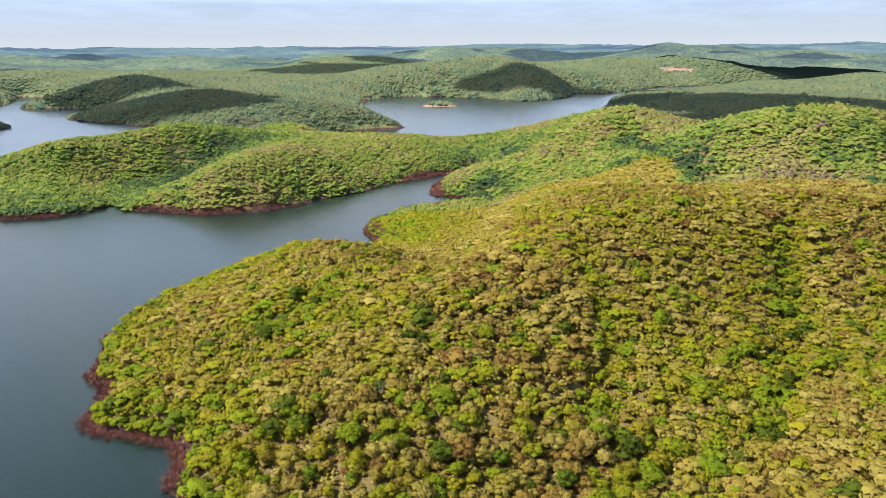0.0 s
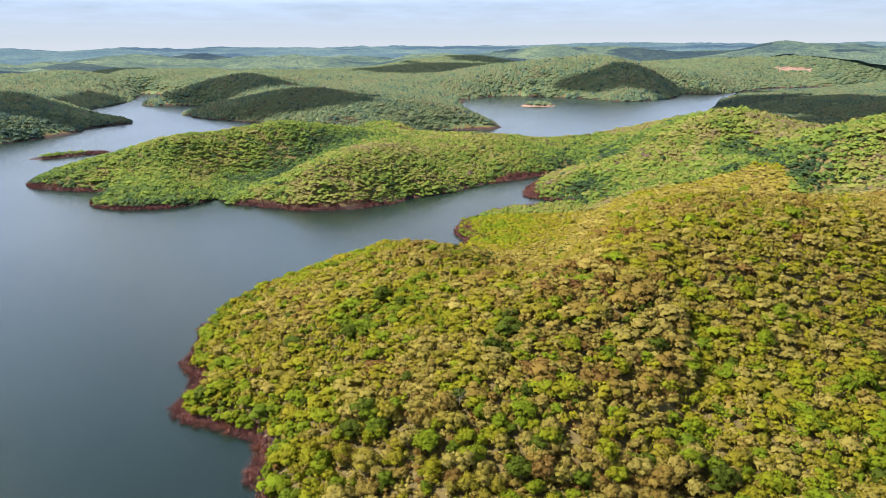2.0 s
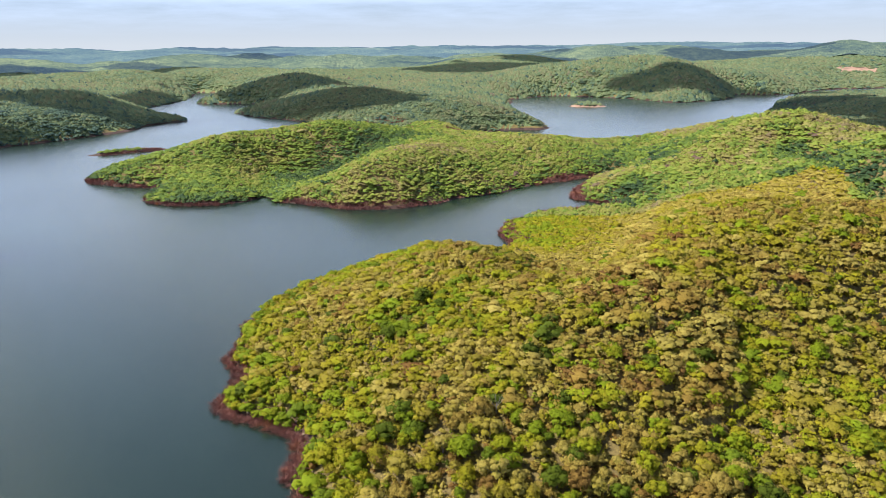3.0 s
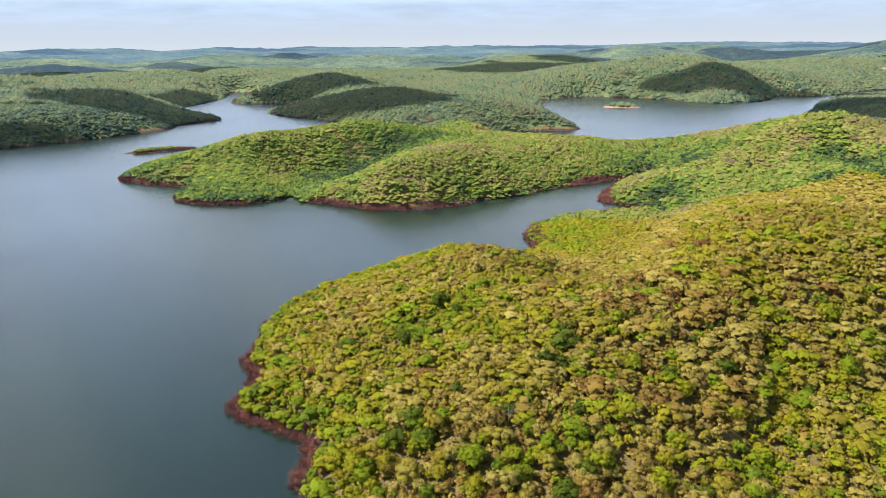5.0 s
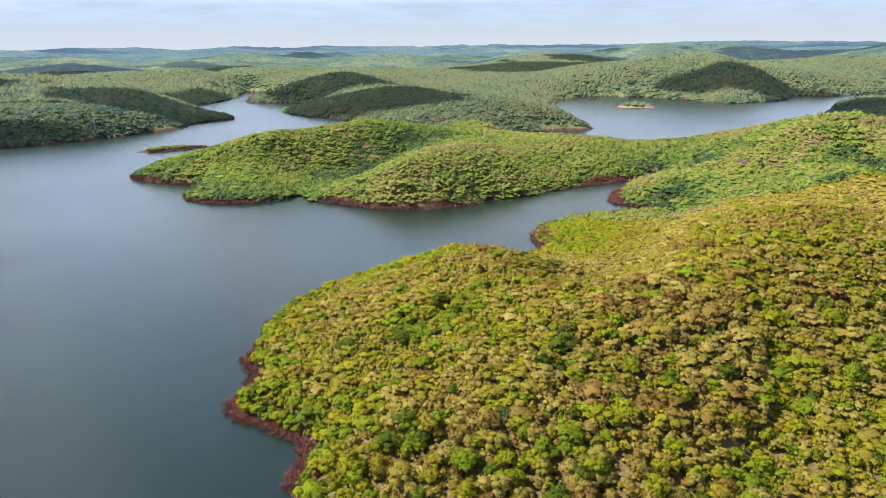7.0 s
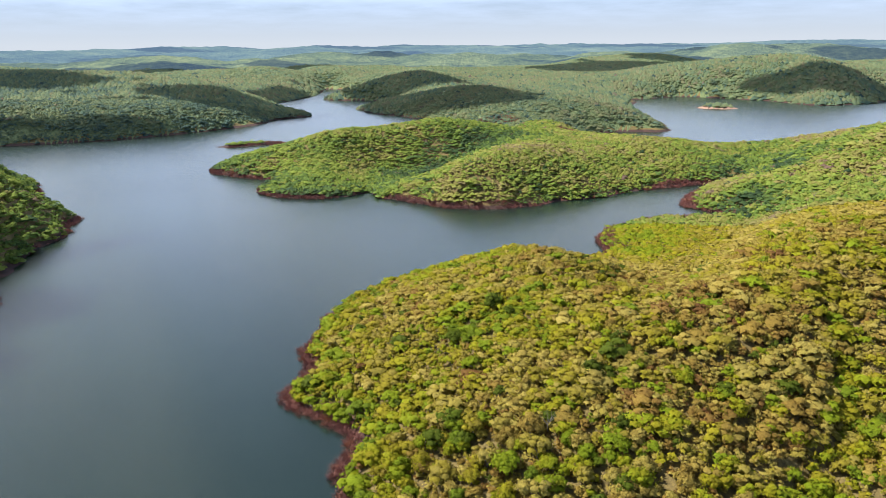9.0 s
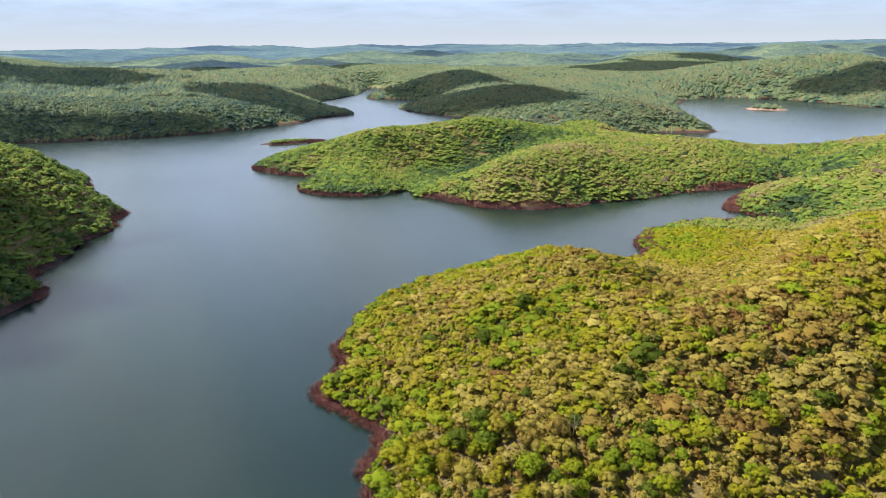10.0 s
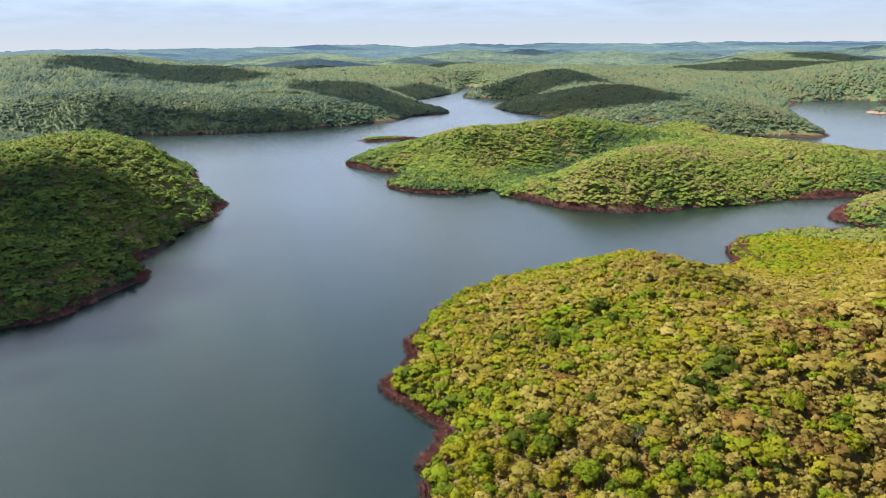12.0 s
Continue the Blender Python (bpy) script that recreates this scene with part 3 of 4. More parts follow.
def far_crown(rng, sides=6, skirt=0.0):
    """The dome of a treetop seen from afar; skirt: how far its rim hangs down."""
    turn = np.arange(sides) * 2 * math.pi / sides + rng.uniform(-0.3, 0.3, sides)
    out = rng.uniform(0.8, 1.2, sides)
    rim = np.stack([out * np.cos(turn), out * np.sin(turn), rng.uniform(0.0, 0.35, sides) - skirt], -1)
    verts = np.concatenate([[(rng.uniform(-0.3, 0.3), rng.uniform(-0.3, 0.3), rng.uniform(0.95, 1.25))], rim])
    facing = np.concatenate([[(0, 0, 1.0)], unit(np.stack([np.cos(turn), np.sin(turn), np.full(sides, 0.4)], -1))])
    return verts, np.array([(0, 1 + k, 1 + (k + 1) % sides) for k in range(sides)]), facing


def stem(start, end, thick, thin, sides=5):
    """A tapered stem between two points."""
    start, end = np.array(start, float), np.array(end, float)
    way = (end - start) / np.linalg.norm(end - start)
    one = np.cross(way, (0.3, 0.9, 0.2)); one /= np.linalg.norm(one)
    two = np.cross(way, one)
    ring = [(math.cos(k * 2 * math.pi / sides), math.sin(k * 2 * math.pi / sides)) for k in range(sides)]
    verts = [start + thick * (u * one + v * two) for u, v in ring] + [end + thin * (u * one + v * two) for u, v in ring]
    faces = []
    for k in range(sides):
        n = (k + 1) % sides
        faces += [(k, n, sides + n), (k, sides + n, sides + k)]
    return np.array(verts), np.array(faces)


def joined(pieces):
    verts, faces, count = [], [], 0
    for v, f in pieces:
        verts.append(v); faces.append(f + count); count += len(v)
    return np.concatenate(verts), np.concatenate(faces)


def scatter(shapes, at, high, wide, spin, tint, rng, slope=None, lay=None):
    """Copies of the shapes at the places, as one set of arrays: vertices, faces, a tint for each face, the way each vertex faces.
    slope, lay: the lie of the land at each place, and how far the treetops close into one surface along it."""
    pick = rng.integers(0, len(shapes), len(at))
    verts, faces, tints, facings, count = [], [], [], [], 0
    for k, (sv, sf, *way) in enumerate(shapes):
        w = np.nonzero(pick == k)[0]
        if not len(w):
            continue
        c, s = np.cos(spin[w])[:, None], np.sin(spin[w])[:, None]
        x = (sv[None, :, 0] * c - sv[None, :, 1] * s) * wide[w][:, None] + at[w, 0][:, None]
        y = (sv[None, :, 0] * s + sv[None, :, 1] * c) * wide[w][:, None] + at[w, 1][:, None]
        z = sv[None, :, 2] * high[w][:, None] + at[w, 2][:, None]
        verts.append(np.stack([x, y, z], -1).reshape(-1, 3))
        if way:
            n = way[0][None]
            turned = np.stack([n[..., 0] * c - n[..., 1] * s, n[..., 0] * s + n[..., 1] * c, n[..., 2] + 0 * c], -1)
            if slope is not None:
                turned = unit((1 - lay[w][:, None, None]) * turned + lay[w][:, None, None] * slope[w][:, None])
            facings.append(turned.reshape(-1, 3))
        faces.append((sf[None] + (np.arange(len(w)) * len(sv))[:, None, None] + count).reshape(-1, 3))
        tints.append(np.repeat(tint[w], len(sf)))
        count += len(w) * len(sv)
    return np.concatenate(verts), np.concatenate(faces), np.concatenate(tints), np.concatenate(facings) if facings else None


def land_slope(at, d, step=12.0):
    """The upward normal of the land at the places."""
    x, y = at[:, 0], at[:, 1]
    fx = (ground_height(x + step, y, d) - ground_height(x - step, y, d)) / (2 * step)
    fy = (ground_height(x, y + step, d) - ground_height(x, y - step, d)) / (2 * step)
    return unit(np.stack([-fx, -fy, np.ones(len(x))], -1))


# what the lie of the land hides from the middle of the flight: the steepest sight line up to each ring
sight = np.maximum.accumulate(np.where(grid_r > 60, (np.maximum(gz, 0) - 99) / grid_r, -9), axis=0)


def open_to_view(x, y, z, slack):
    """Whether treetops at these places stand clear of the ridges in front of them."""
    r, turn = np.hypot(x, y), np.degrees(np.arctan2(x, y))
    ring = np.clip(np.searchsorted(rings, r) - 1, 0, len(rings) - 1)
    column = np.clip(((turn + 80) / 0.36).astype(int), 0, int(114 / 0.36) - 1)
    return (z + 4 - 99) / r > sight[ring, column] - slack


def sites(rng, box, step, keep, hidden=True):
    """Places on a jittered grid, where keep(x, y, shore distance) holds, with the ground's height."""
    x0, y0, x1, y1 = box
    x, y = np.meshgrid(np.arange(x0, x1, step), np.arange(y0, y1, step))
    x = (x + rng.uniform(-0.48, 0.48, x.shape) * step).ravel()
    y = (y + rng.uniform(-0.48, 0.48, y.shape) * step).ravel()
    turn = np.degrees(np.arctan2(x, y))
    ok = (turn > -78) & (turn < 31) | (y < 62) & (x > -130)
    x, y = x[ok], y[ok]
    d = shore_distance(x, y)
    ok = keep(x, y, d)
    x, y, d = x[ok], y[ok], d[ok]
    z = ground_height(x, y, d)
    ok = open_to_view(x, y, z, np.where(np.hypot(x, y) < 650, 0.013, 0.012 if hidden else 0.0025)) | (np.hypot(x, y) < 330)
    return np.stack([x, y, z], -1)[ok], d[ok]


# hollows with greener growth; the darker tint also carries the folds' shade: x, y, radius
HOLLOWS = [(-268, 440, 16), (-250, 470, 18), (-236, 505, 18), (-215, 540, 18), (-30, 450, 14),
           (-70, 560, 20), (-20, 500, 14), (-75, 176, 8), (-62, 318, 9), (-34, 433, 8), (-22, 505, 10), (60, 492, 8), (136, 330, 8), (56, 401, 7), (-58, 535, 14)]


def foliage_tint(rng, at, d, green):
    """Greener in hollows and by the water, withered and tan on dry slopes. Hollow and gully tints also carry shade."""
    x, y = at[:, 0], at[:, 1]
    t = green + 0.09 * wave_noise(x, y, 60, 11) + 0.11 * wave_noise(x, y, 17, 12) + 0.10 * rng.normal(size=len(x))
    t = t + 0.21 * np.exp(-np.clip(d, 0, None) / 7)
    for hx, hy, wide in HOLLOWS:
        t = t + (0.18 if hy < 260 else 0.24) * np.exp(-((x - hx) ** 2 + (y - hy) ** 2) / (2 * wide * wide))
    t = t + 0.055 * gully_depth(x, y)
    odd = rng.uniform(size=len(x))
    t = np.where(odd < 0.006, rng.uniform(0.0, 0.12, len(x)), t)
    lime = (odd > 0.90 - 0.10 * wave_noise(x, y, 26, 14)) & (np.hypot(x, y) < 300)       # single trees in fresh leaf
    t = np.where(lime, rng.uniform(0.52, 0.68, len(x)), t)
    t = np.where(odd > 0.975, rng.uniform(0.8, 1.0, len(x)), t)
    return np.clip(t, 0.02, 0.98)


rng = np.random.default_rng(7)


def woodland(name, label, box, step, keep, shapes, size, green, spread=0.25, tall=1.2, mix=1.0, brush=None, leaves=None, sink=0.1, lay=0.0, clump=0.25):
    """A closed stand of trees as one mesh; brush: the shapes of an understorey that fills the gaps; clump: how far big and small trees keep apart."""
    sets = []
    for k, kinds in enumerate((shapes, brush)):
        if kinds is None:
            continue
        at, d = sites(rng, box, step * (1 - 0.15 * k), keep, False)
        n = len(at)
        wide = size * (1 - 0.38 * k) * (np.exp(rng.normal(size=n) * spread) * (1 + clump * wave_noise(at[:, 0], at[:, 1], 24, 61))).clip(0.45, 2.2)
        high = (0.5 * size + 0.5 * wide) * rng.uniform(0.9, 1.12, n) * tall
        close = (lay(at[:, 0], at[:, 1]) if callable(lay) else np.full(n, float(lay)))
        slope = land_slope(at, d)
        at[:, 2] -= sink * wide
        middle = green(at[:, 0], at[:, 1])
        tint = middle + mix * (foliage_tint(rng, at, d, middle) - middle) - 0.05 * k
        sets.append(scatter(kinds, at, high, wide, rng.uniform(0, 6.28, n), tint, rng, slope, close))
    verts, faces = joined([(v, f) for v, f, t, n in sets])
    return tagged(new(name, tri_mesh(name, verts, faces, [leaves or leaves_mixed], None, np.concatenate([t for v, f, t, n in sets]), np.concatenate([n for v, f, t, n in sets]))),
                  label, "woodland", kind="stuff")


near_shapes = [crown_shape(rng, 100, 0.105, int(rng.integers(6, 10))) for k in range(20)]
middle_shapes = [crown_shape(rng, 9, 0.2, 4, 5, (0.4, 0.6)) for k in range(20)]
edge_shapes = [crown_shape(rng, 3, 0.24, 3, 5, (0.45, 0.65)) for k in range(12)]
far_shapes = [far_crown(rng, 6) for k in range(12)]
distant_shapes = [far_crown(rng, 5) for k in range(8)]
brush_shapes = [crown_shape(rng, 16, 0.15, 5, 5) for k in range(8)]


def radius(x, y):
    return np.hypot(x, y)


def in_stretch(x, y):
    """The stretch of the near hill where every tree is a thing of its own."""
    return (x > -78) & (x < 24) & (y > 96) & (y < 133)


def mud_width(x, y):
    """How far the bare muddy belt reaches up the bank."""
    return np.clip(2.9 + 5.8 * wave_noise(x, y, 38, 33), 0.9, 9.0)


# muddy capes and cove heads where no trees grow: x, y, radius
BARE_BANKS = [(-632, 655, 22), (-155, 812, 26), (-282, 1180, 75), (-196, 795, 14)]
# low flats of red shrubs behind the peninsula: x, y, half length, half width, turn in degrees
SHRUB_FLATS = [(-325, 731, 34, 9, -24), (-228, 685, 14, 6, -20)]


def on_bare_bank(x, y):
    return np.any([np.hypot(x - bx, y - by) < wide for bx, by, wide in BARE_BANKS], 0)


def on_shrub_flat(x, y):
    out = np.zeros(np.shape(x), bool)
    for fx, fy, long, broad, turn in SHRUB_FLATS:
        c, s = math.cos(radians(turn)), math.sin(radians(turn))
        out |= np.hypot(((x - fx) * c + (y - fy) * s) / long, ((y - fy) * c - (x - fx) * s) / broad) < 1
    return out


NEAR_REACH, MIDDLE_REACH, FAR_REACH = 335.0, 760.0, 1500.0
def facing(x, y):
    """The front of the near hill, down to the water."""
    return (y < 262) & (x > -170) & (x < 130)


def near_green(x, y):
    """Olive and tan scrub, withered brown in the middle of the slope above the tip, greener towards the water."""
    withered = np.exp(-((x + 35) ** 2 + (y - 150) ** 2) / (2 * 38.0 ** 2))
    return 0.415 - 0.075 * ease(y + 0.45 * x, 150, 205) + 0.06 * ease(-x, 20, 100) - 0.09 * withered


woodland("near_hill_woodland", "dense dry-season scrub wood in olive, tan and yellow-green", (-175, 60, 135, 265), 2.85,
         lambda x, y, d: facing(x, y) & (d > 1.2) & ~in_stretch(x, y), near_shapes, 2.12,
         near_green, 0.38, 1.08, brush=brush_shapes, clump=0.2, lay=lambda x, y: 0.25 + 0.32 * ease(y + 0.45 * x, 150, 205))
woodland("underbrush", "low olive-brown underbrush between the trees", (-100, 90, 50, 145), 2.1,
         lambda x, y, d: in_stretch(x, y) & (d > 0.8), brush_shapes, 1.35, lambda x, y: 0.22 + 0 * x, 0.3, 1.0)
woodland("slope_woodland", "dry olive scrub wood on the slope below", (-130, -70, 110, 62), 3.5,
         lambda x, y, d: d > 1.3, middle_shapes + brush_shapes, 2.4, lambda x, y: 0.36 + 0 * x, 0.4, 1.2)
def spit(x, y):
    """The low tongue of land behind the near hill, under the same pale scrub as its crest."""
    return (x > -100) & (y < 396 + 0.25 * x) & (y < 396) & (x < 75)


woodland("crest_woodland", "pale olive scrub wood behind the near crest", (-175, 90, 200, 400), 2.5,
         lambda x, y, d: ((radius(x, y) < NEAR_REACH) | spit(x, y)) & ~facing(x, y) & (d > 1.3) & (x > -170), middle_shapes, 2.25, lambda x, y: 0.34 + 0.2 * ease(-x, 15, 70) * ease(y, 290, 330), 0.38, 0.75, 0.6, lay=0.4, sink=0.2)
headland_shapes = [crown_shape(rng, 16, 0.17, 6, 5, (0.34, 0.55)) for k in range(12)]
# green taken darker than the trees' own, adding to the cloud shade here
woodland("headland_woodland", "deep green scrub wood on the headland slope, deepened further for shade", (-700, -60, -250, 330), 3.2,
         lambda x, y, d: (d > np.minimum(0.85 * mud_width(x, y), 2.2)) & (x < -170) & (y < 330), headland_shapes, 2.4, lambda x, y: 0.70 + 0 * x, 0.4, 0.9, 0.9, leaves=leaves_middle)
woodland("peninsula_woodland", "green scrub wood covering the low peninsula", (-545, 330, -55, 720), 2.6,
         lambda x, y, d: (radius(x, y) >= NEAR_REACH) & ~spit(x, y) & (d > np.where(x < -470, 3.8, 0.85 * mud_width(x, y))) & (y > 340) & ~on_shrub_flat(x, y) & (radius(x, y) < MIDDLE_REACH), middle_shapes, 2.5,
         lambda x, y: 0.50 + 0.15 * ease(-x, 205, 275), 0.42, 0.82, 1.0, leaves=leaves_middle, sink=0.2, lay=0.38, clump=0.35)
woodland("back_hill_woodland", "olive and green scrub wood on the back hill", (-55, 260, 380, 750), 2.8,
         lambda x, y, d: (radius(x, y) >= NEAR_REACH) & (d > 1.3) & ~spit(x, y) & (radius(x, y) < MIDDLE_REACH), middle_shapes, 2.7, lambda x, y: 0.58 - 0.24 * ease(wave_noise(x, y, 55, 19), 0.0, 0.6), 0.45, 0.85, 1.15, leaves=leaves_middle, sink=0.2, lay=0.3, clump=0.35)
def far_green(x, y):
    return 0.44 + 0.14 * ease(-x, 450, 650) * ease(-y, -800, -600)


def clear_of_shore(x, y, d):
    """Trees keep back from the islet's bare rim and from the muddy capes."""
    return d > np.where(np.hypot(x + 145, y - 1125) < 45, 7.0, np.where(on_bare_bank(x, y), 9.0, 0.3))


woodland("far_bank_woodland", "green scrub wood on the far banks, haze mixed into its colour", (-1050, -50, 500, 1030), 3.8,
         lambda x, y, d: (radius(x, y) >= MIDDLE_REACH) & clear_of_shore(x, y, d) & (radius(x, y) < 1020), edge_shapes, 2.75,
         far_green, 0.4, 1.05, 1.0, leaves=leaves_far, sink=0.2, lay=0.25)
woodland("far_hill_woodland", "grey-green scrub wood on the hills beyond, haze mixed into its colour", (-1480, -50, 800, 1500), 4.6,
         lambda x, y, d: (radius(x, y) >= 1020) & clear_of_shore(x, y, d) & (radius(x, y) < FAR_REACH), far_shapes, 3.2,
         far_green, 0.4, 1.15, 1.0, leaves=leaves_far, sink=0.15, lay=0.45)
woodland("distant_woodland", "distant grey-green scrub wood over rolling hills, haze mixed into its colour", (-2650, -50, 1400, 2700), 6.6,
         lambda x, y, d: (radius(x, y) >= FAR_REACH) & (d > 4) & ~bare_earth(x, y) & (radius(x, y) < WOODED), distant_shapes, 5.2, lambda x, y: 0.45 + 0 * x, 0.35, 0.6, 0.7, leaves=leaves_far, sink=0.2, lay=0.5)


# trees of the nearest slope, each a thing of its own
def build_tree(k):
    """A scrub tree two metres in crown radius: tapered trunk with limbs, and a lumpy crown."""
    verts, faces, facing, seats = crown_shape(rng, 350, 0.082, 12)
    root = new("scrub_tree")
    pieces = [stem((0, 0, -0.3), (0.05, -0.04, 0.42), 0.07, 0.05, 6)]
    for seat in seats:
        pieces.append(stem((0.05, -0.04, 0.36), (seat[0] * 0.9, seat[1] * 0.9, seat[2] - 0.05), 0.04, 0.012, 4))
    part("trunk", tri_mesh("trunk", *joined(pieces), [bark]), root, "grey branching trunk")
    part("crown", tri_mesh("crown", verts, faces, [leaves_tree], None, None, facing), root)
    return root


LOOKS = [(0.12, "withered brown scrub tree with thin crown on the slope"), (0.34, "grey-tan dry-season scrub tree with rounded crown"),
         (0.52, "olive yellow-green scrub tree with domed crown"), (0.72, "bright green leafy scrub tree with domed crown"),
         (1.1, "dark green evergreen tree with dense rounded crown")]


def set_tree(model, x, y, z, wide, high, spin, tint, group):
    ob = copy_thing(model, pose(x, y, z, rz=math.degrees(spin)))
    ob.scale = (wide, wide, high)
    for child in ob.children:
        child.color = (tint, tint, tint, 1)
    return tagged(ob, next(text for top, text in LOOKS if tint < top), "tree", group)


models = [build_tree(k) for k in range(8)]
at, d = sites(rng, (-92, 92, 40, 142), 3.5, lambda x, y, d: in_stretch(x, y) & (d > 1.3))
tints = foliage_tint(rng, at, d, 0.32)
tints = np.where(rng.uniform(size=len(at)) < 0.16, rng.uniform(0.5, 0.85, len(at)), tints)
for k, (x, y, z) in enumerate(at):
    wide = 2.2 * math.exp(rng.normal() * 0.33)
    set_tree(models[k % 8], x, y, z - 0.1, min(max(wide, 1.2), 3.8), min(max(wide, 1.3), 3.6) * rng.uniform(1.0, 1.3), rng.uniform(0, 6.28), tints[k], "scrub trees on the near slope")

# large trees that stand out of the near hill
DARK_TREES = [(-77, 184), (-69, 178), (-25, 139), (-40, 136), (-57, 127), (-64, 126), (-23, 117), (-81, 167), (-20, 123), (65, 166), (62, 160), (50, 134), (75, 196), (79, 206), (72, 186), (57, 147), (-36, 152)]
BRIGHT_TREES = [(21, 158), (29, 194), (55, 171), (50, 140), (47, 151), (2, 151), (8, 153), (-16, 157), (-4, 153), (33, 178), (18, 177), (75, 168), (83, 164), (106, 209), (13, 144),
                (-3, 138), (39, 184), (-22, 173), (96, 252), (27, 125), (11, 128), (3, 113), (-27, 158), (-68, 153), (-58, 158), (-73, 148), (15, 115), (-34, 118)]
for low, high_tint, size, spots in ((0.86, 0.97, 3.0, DARK_TREES), (0.52, 0.64, 2.9, BRIGHT_TREES)):
    for k, (x, y) in enumerate(spots):
        z = float(ground_height(np.array([x]), np.array([y]))[0])
        wide = size * rng.uniform(0.8, 1.25)
        set_tree(models[k % 8], x, y, z - 0.1, wide, wide * 1.15, rng.uniform(0, 6.28), rng.uniform(low, high_tint), "large trees on the near hill")
for model in models:
    for child in model.children:
        bpy.data.objects.remove(child)
    bpy.data.objects.remove(model)


# ---------------------------------------------------------------- waterside
def tuft(rng, count, thick):
    """A leafless shrub: thin branches fanning out from the root, with side twigs."""
    verts, faces = [], []
    for k in range(count):
        turn, lean = rng.uniform(0, 6.28), 1.25 * rng.uniform(0, 1) ** 0.7
        way = np.array([math.cos(turn) * math.sin(lean), math.sin(turn) * math.sin(lean), math.cos(lean)])
        root = rng.normal(size=3) * (0.22, 0.22, 0) if k % 2 else way * rng.uniform(0.2, 0.6)
        side = np.cross(way, rng.normal(size=3)); side *= rng.uniform(0.4, 1.0) * thick / np.linalg.norm(side)
        n = len(verts)
        verts += [root - side, root + side, root + way * rng.uniform(0.6, 1.1)]
        faces.append((n, n + 1, n + 2))
    return np.array(verts), np.array(faces)


tufts, fine_tufts = [tuft(rng, 38, 0.06) for k in range(6)], [tuft(rng, 170, 0.026) for k in range(6)]


def at_tip(x, y):
    return (x > -142) & (x < -84) & (y > 112) & (y < 172)


at, d = sites(rng, (-520, 40, 40, 560), 1.5, lambda x, y, d: (d > np.where(((y > 330) | (x < -200)) & (mud_width(x, y) < 1.6), 0.4, -1.4)) & (d < np.where((y > 330) | (x < -200), np.where(x < -470, 4.6, mud_width(x, y)), 2.6)) & ~at_tip(x, y) & ((y > 330) | (wave_noise(x, y, 21, 31) > -0.4)))
flats, d = sites(rng, (-380, 660, -200, 760), 2.2, lambda x, y, d: on_shrub_flat(x, y))
at = np.concatenate([at, flats])
bulk = np.where((at[:, 1] > 330) & (at[:, 0] > -470), 1.35, 1.1)
verts, faces, tint, facing = scatter(tufts, at, rng.uniform(0.9, 2.0, len(at)) * bulk, rng.uniform(1.1, 1.9, len(at)) * bulk, rng.uniform(0, 6.28, len(at)), np.zeros(len(at)), rng)
tagged(new("shore_shrubs", tri_mesh("shore_shrubs", verts, faces, [twigs])), "leafless maroon shrubs along the muddy waterline", "shrubs", kind="stuff")
shrub_meshes = [tri_mesh("shore_shrub", v, f, [twigs]) for v, f in fine_tufts]
at, d = sites(rng, (-145, 110, -80, 175), 1.75, lambda x, y, d: (d > -2.8) & (d < 1.9) & at_tip(x, y))
for k, (x, y, z) in enumerate(at):
    ob = new("shore_shrub", shrub_meshes[k % 6])
    ob.matrix_basis = pose(x, y, max(z, -0.3) - 0.05, rz=rng.uniform(0, 360))
    ob.scale = (rng.uniform(1.4, 2.5),) * 2 + (rng.uniform(1.2, 2.2),)
    tagged(ob, "leafless maroon shrub rooted in wet mud at the waterline", "shrub", "drowned shrubs round the tip")

# a pale branch lying half in the water, and two bare dead trees
branch = new("fallen_branch", tri_mesh("fallen_branch", *joined([stem((0, 0, 0.1), (3.4, 0.5, 0.35), 0.09, 0.05), stem((3.3, 0.5, 0.34), (5.2, 1.6, 0.75), 0.05, 0.015),
             stem((2.1, 0.3, 0.25), (3.2, -1.0, 0.8), 0.05, 0.015), stem((3.3, 0.5, 0.34), (4.9, -0.1, 0.3), 0.04, 0.012)]), [bark]))
branch.matrix_basis = pose(-95.5, 130.5, 0.0, rz=25)
tagged(branch, "pale bare branch lying in shallow water at the bank", "branch")


def bare_tree(x, y, high):
    root = new("bare_tree")
    z = float(ground_height(np.array([x]), np.array([y]))[0])
    part("trunk", tri_mesh("trunk", *stem((0, 0, -0.3), (0.2, 0.1, 0.55 * high), 0.14, 0.09, 7), [bark]), root)
    for k in range(6):
        turn = 1.05 * k + rng.uniform(-0.3, 0.3)
        low = np.array([0.2, 0.1, 0.55 * high]) * rng.uniform(0.7, 1.0)
        tip_at = low + np.array([math.cos(turn) * 0.3 * high, math.sin(turn) * 0.3 * high, rng.uniform(0.25, 0.45) * high])
        fork = low + (tip_at - low) * 0.5
        part("limb", tri_mesh("limb", *joined([stem(low, tip_at, 0.07, 0.015, 5), stem(fork, fork + (0.12 * high * math.cos(turn + 1), 0.12 * high * math.sin(turn + 1), 0.18 * high), 0.035, 0.01, 4)]), [bark]), root)
    root.location = (x, y, z)
    return tagged(root, "leafless grey dead tree standing among scrub", "tree", "bare dead trees")


bare_tree(-40, 133, 6.5)
bare_tree(3, 412, 9.0)


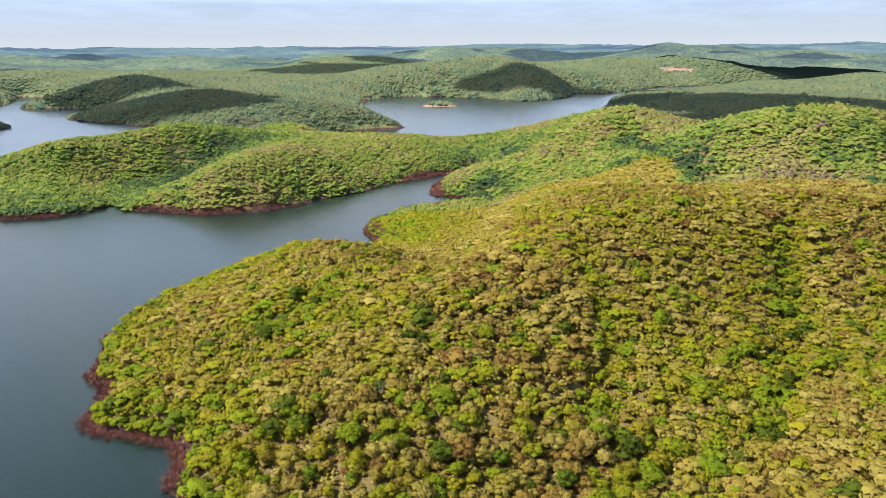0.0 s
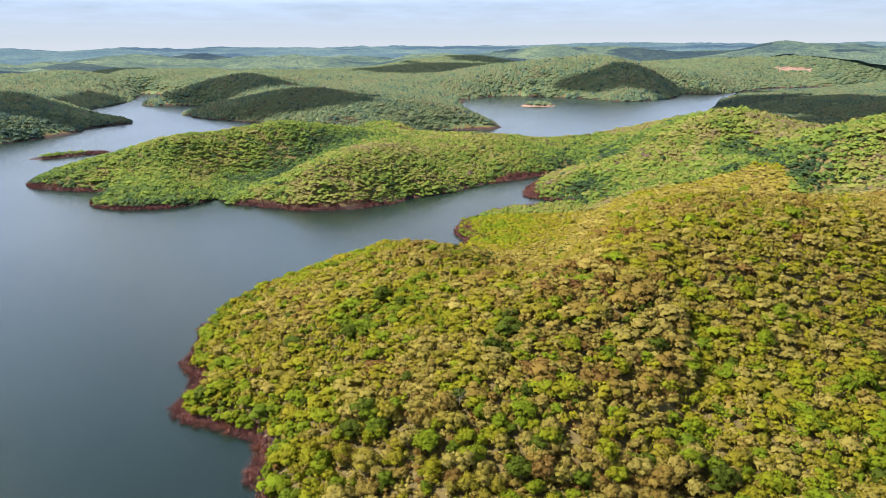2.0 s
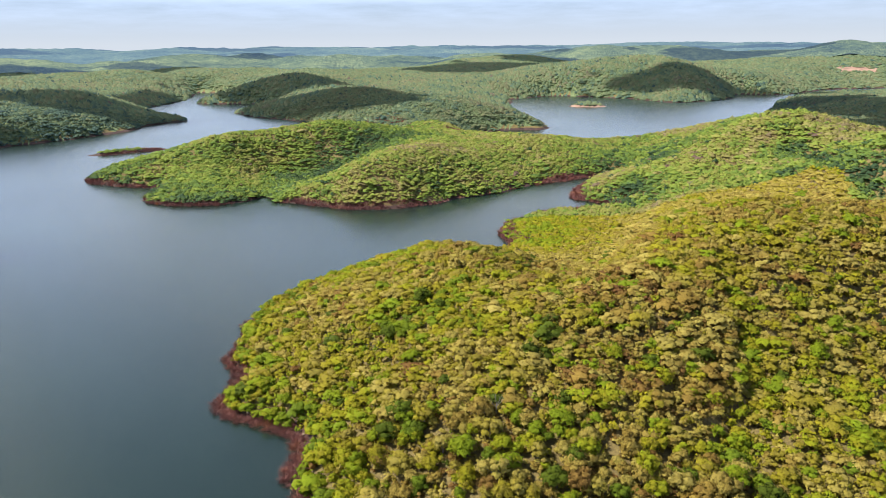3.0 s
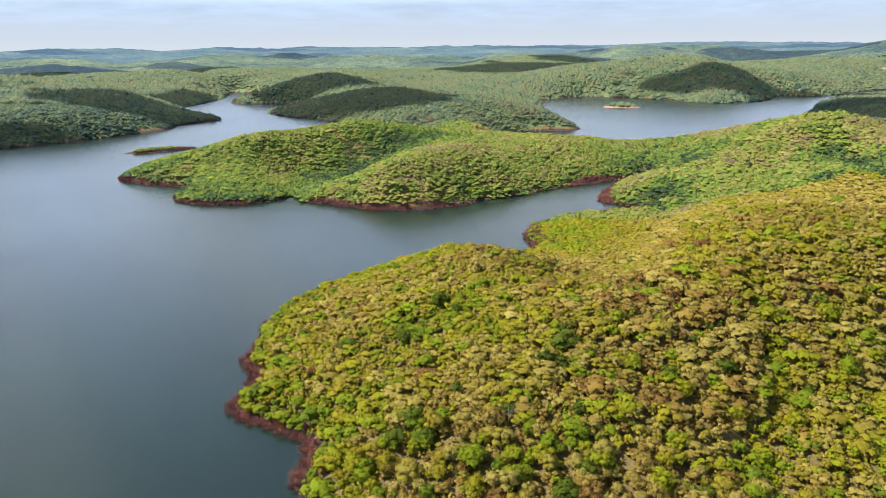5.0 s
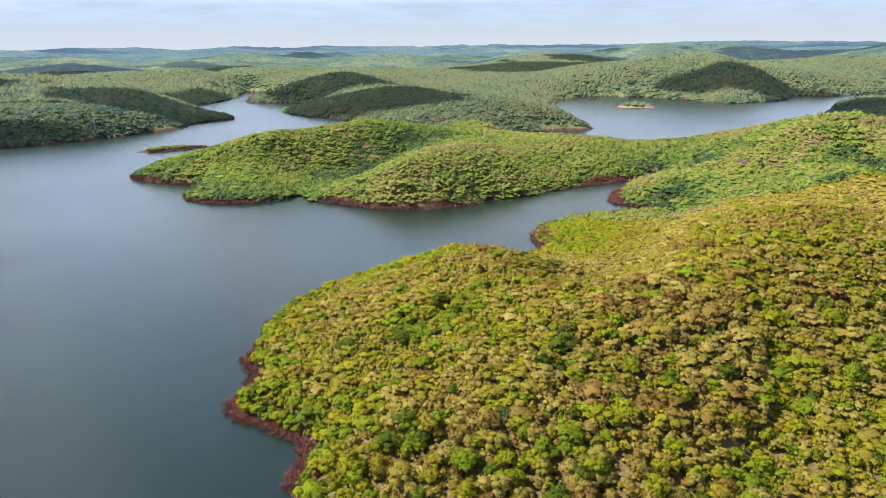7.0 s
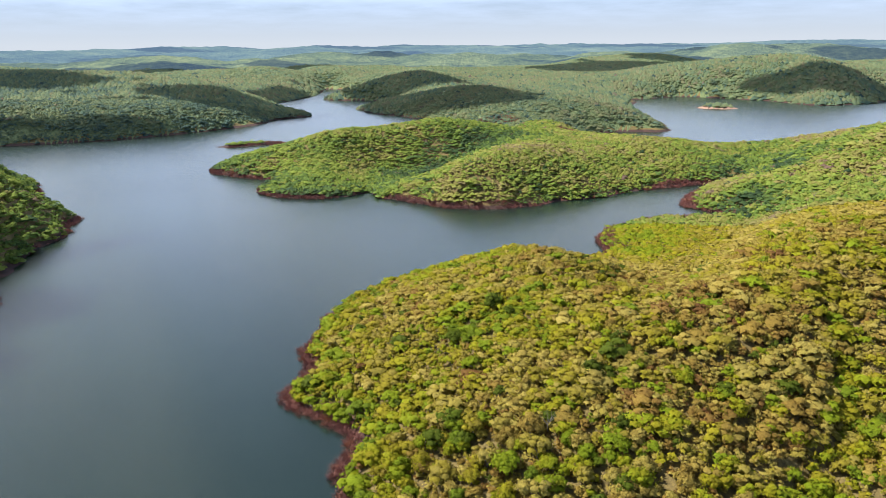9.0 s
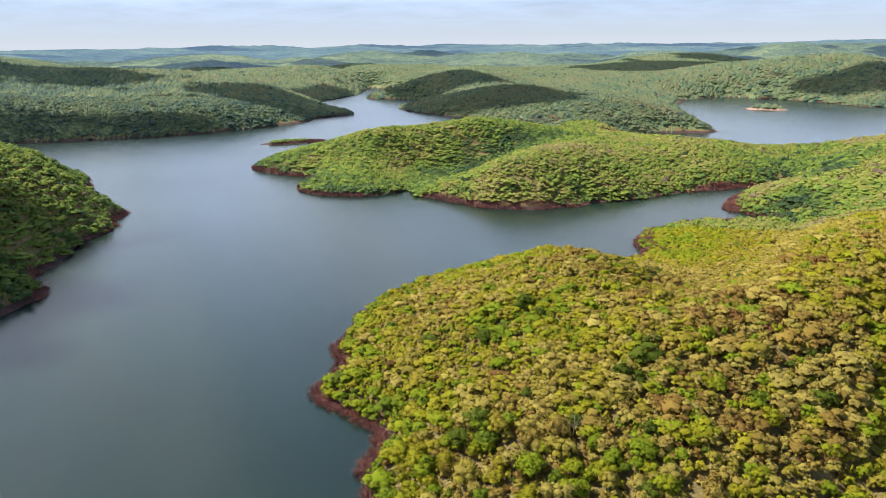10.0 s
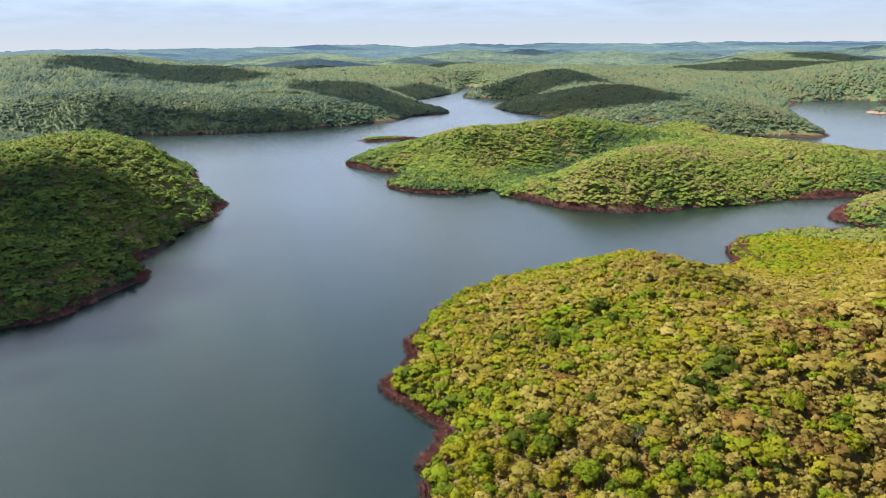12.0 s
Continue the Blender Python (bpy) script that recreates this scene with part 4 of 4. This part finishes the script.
def boulder(x, y, size):
    v = ICO * rng.uniform(0.7, 1.2, (12, 1)) * (1, rng.uniform(0.6, 1), 0.6)
    f = np.concatenate([ICO_FACES, [(11, 6 + (k + 1) % 5, 6 + k) for k in range(5)]])
    ob = new("shore_rock", tri_mesh("shore_rock", v, f, [rock]))
    ob.matrix_basis = pose(x, y, float(ground_height(np.array([x]), np.array([y]))[0]) + 0.12 * size, rz=rng.uniform(0, 360))
    ob.scale = (size, size, size)
    return tagged(ob, "weathered tan boulder on the muddy bank", "rock", "boulders at the waterline")


at, d = sites(rng, (-140, 112, -86, 172), 4.5, lambda x, y, d: (d > 0.3) & (d < 4.0))
for x, y, z in at[:24]:
    boulder(x, y, rng.uniform(0.35, 0.9))


# ---------------------------------------------------------------- blue distance and clouds
def far_ridges(name, label, start, end, lift, swell, surface):
    """The hill country between two distances, its treetops standing over the ground."""
    bend, reach = np.meshgrid(np.radians(np.arange(-82, 36, 0.2)), np.geomspace(start, end, 1 + int(math.log(end / start) / 0.0125)))
    x, y = reach * np.sin(bend), reach * np.cos(bend)
    z = ground_height(x.ravel(), y.ravel(), np.full(x.size, 900.0)).reshape(x.shape) + lift * ease(reach, start, start * 1.03) + 3 * wave_noise(x, y, 30, 41) + swell * (wave_noise(x, y, 240, 43) + 0.4 * wave_noise(x, y, 90, 44) - 0.7)
    index = np.arange(x.size).reshape(x.shape)
    a, b, c, d = index[:-1, :-1], index[:-1, 1:], index[1:, 1:], index[1:, :-1]
    faces = np.concatenate([np.stack([a, c, b], -1).reshape(-1, 3), np.stack([a, d, c], -1).reshape(-1, 3)])
    ob = new(name, tri_mesh(name, np.stack([x, y, z], -1).reshape(-1, 3), faces, [surface]))
    ob.data.polygons.foreach_set("use_smooth", np.ones(len(faces), bool))
    return tagged(ob, label, "backdrop", kind="structure")


# both stretches glow faintly blue in place of real haze
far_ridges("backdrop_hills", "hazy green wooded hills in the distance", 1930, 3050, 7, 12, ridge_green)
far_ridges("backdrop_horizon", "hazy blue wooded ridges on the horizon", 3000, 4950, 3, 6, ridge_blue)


def cloud(x, y, long, broad, turn, puffs=8, high=720.0):
    """A flat-based fair-weather cloud whose shade falls at (x, y): one billowing dome with loose puffs at its rim, as arrays."""
    bend, out = np.meshgrid(np.linspace(0, 2 * math.pi, 32, endpoint=False), np.linspace(0.02, 1, 6))
    seed = int(rng.integers(0, 900))
    rim = 0.85 + 0.30 * wave_noise(70 * np.cos(bend), 70 * np.sin(bend), 60, seed) + 0.10 * wave_noise(70 * np.cos(bend), 70 * np.sin(bend), 14, seed + 1)
    u, v = out * rim * np.cos(bend) * long, out * rim * np.sin(bend) * broad
    dome = 0.55 * broad * np.sqrt(np.clip(1 - out ** 2, 0, 1)) * (1 + 0.5 * wave_noise(u, v, 0.35 * broad, seed + 2))
    index = np.arange(u.size).reshape(u.shape)
    a, b = index[:-1], np.roll(index, -1, 1)[:-1]
    c, d = np.roll(index, -1, 1)[1:], index[1:]
    pieces = [(np.stack([u, v, dome], -1).reshape(-1, 3), np.concatenate([np.stack([a, c, b], -1).reshape(-1, 3), np.stack([a, d, c], -1).reshape(-1, 3)]))]
    for k in range(puffs):
        way, r = rng.uniform(0, 6.28), rng.uniform(0.06, 0.14) * broad
        pieces.append((BALL * rng.uniform(0.8, 1.2, (len(BALL), 1)) * (1.5 * r, r, 0.6 * r) + (1.12 * math.cos(way) * long, 1.15 * math.sin(way) * broad, 0.2 * r),
                       BALL_FACES[BALL[BALL_FACES].mean(1)[:, 2] > -0.1]))
    verts, faces = joined(pieces)
    c, s = math.cos(radians(turn)), math.sin(radians(turn))
    away = SUN_WAY * ((high - 20) / SUN_WAY.z)
    return np.stack([verts[:, 0] * c - verts[:, 1] * s + x + away.x, verts[:, 0] * s + verts[:, 1] * c + y + away.y, verts[:, 2] + high], -1), faces


# x, y under the cloud along the sun's rays, half length, half breadth, turn
CUMULUS = [(-306, 72, 82, 64, 95), (-284, 128, 38, 28, 80), (-350, 156, 78, 24, 74), (-1150, 640, 190, 95, 55), (-1000, 655, 115, 58, 40), (-865, 530, 100, 30, 60), (-725, 740, 125, 85, 25),
           (-890, 1000, 120, 65, 115), (-735, 468, 180, 28, 52), (-690, 1070, 135, 90, 5), (-455, 875, 200, 70, -14), (260, 940, 270, 135, -55), (150, 790, 170, 75, -25), (165, 1130, 140, 70, 65),
           (60, 1375, 230, 78, 12), (-300, 1900, 260, 110, 10), (-1300, 1500, 280, 120, -20), (600, 2100, 300, 110, 5), (200, 2400, 300, 100, 0), (-900, 2200, 330, 110, 10),
           (-1900, 900, 300, 130, 30)]
weather = np.random.default_rng(21)
for k in range(30):                                    # the same broken cover over the far country
    reach, way = 1500 + 3300 * math.sqrt(weather.uniform()), radians(weather.uniform(-70, 26))
    CUMULUS.append((reach * math.sin(way), reach * math.cos(way), weather.uniform(220, 420), weather.uniform(100, 200), weather.uniform(-25, 25)))
puffed = [cloud(*c) for c in CUMULUS]
heavy = np.concatenate([np.full(len(f), 0 if k < 3 else 1) for k, (v, f) in enumerate(puffed)])
clouds = new("clouds", tri_mesh("clouds", *joined(puffed), [cloud_white, cloud_thin], heavy))
clouds.data.polygons.foreach_set("use_smooth", np.ones(len(clouds.data.polygons), bool))
tagged(clouds, "broken white fair-weather cumulus clouds over the reservoir", "clouds", kind="stuff")
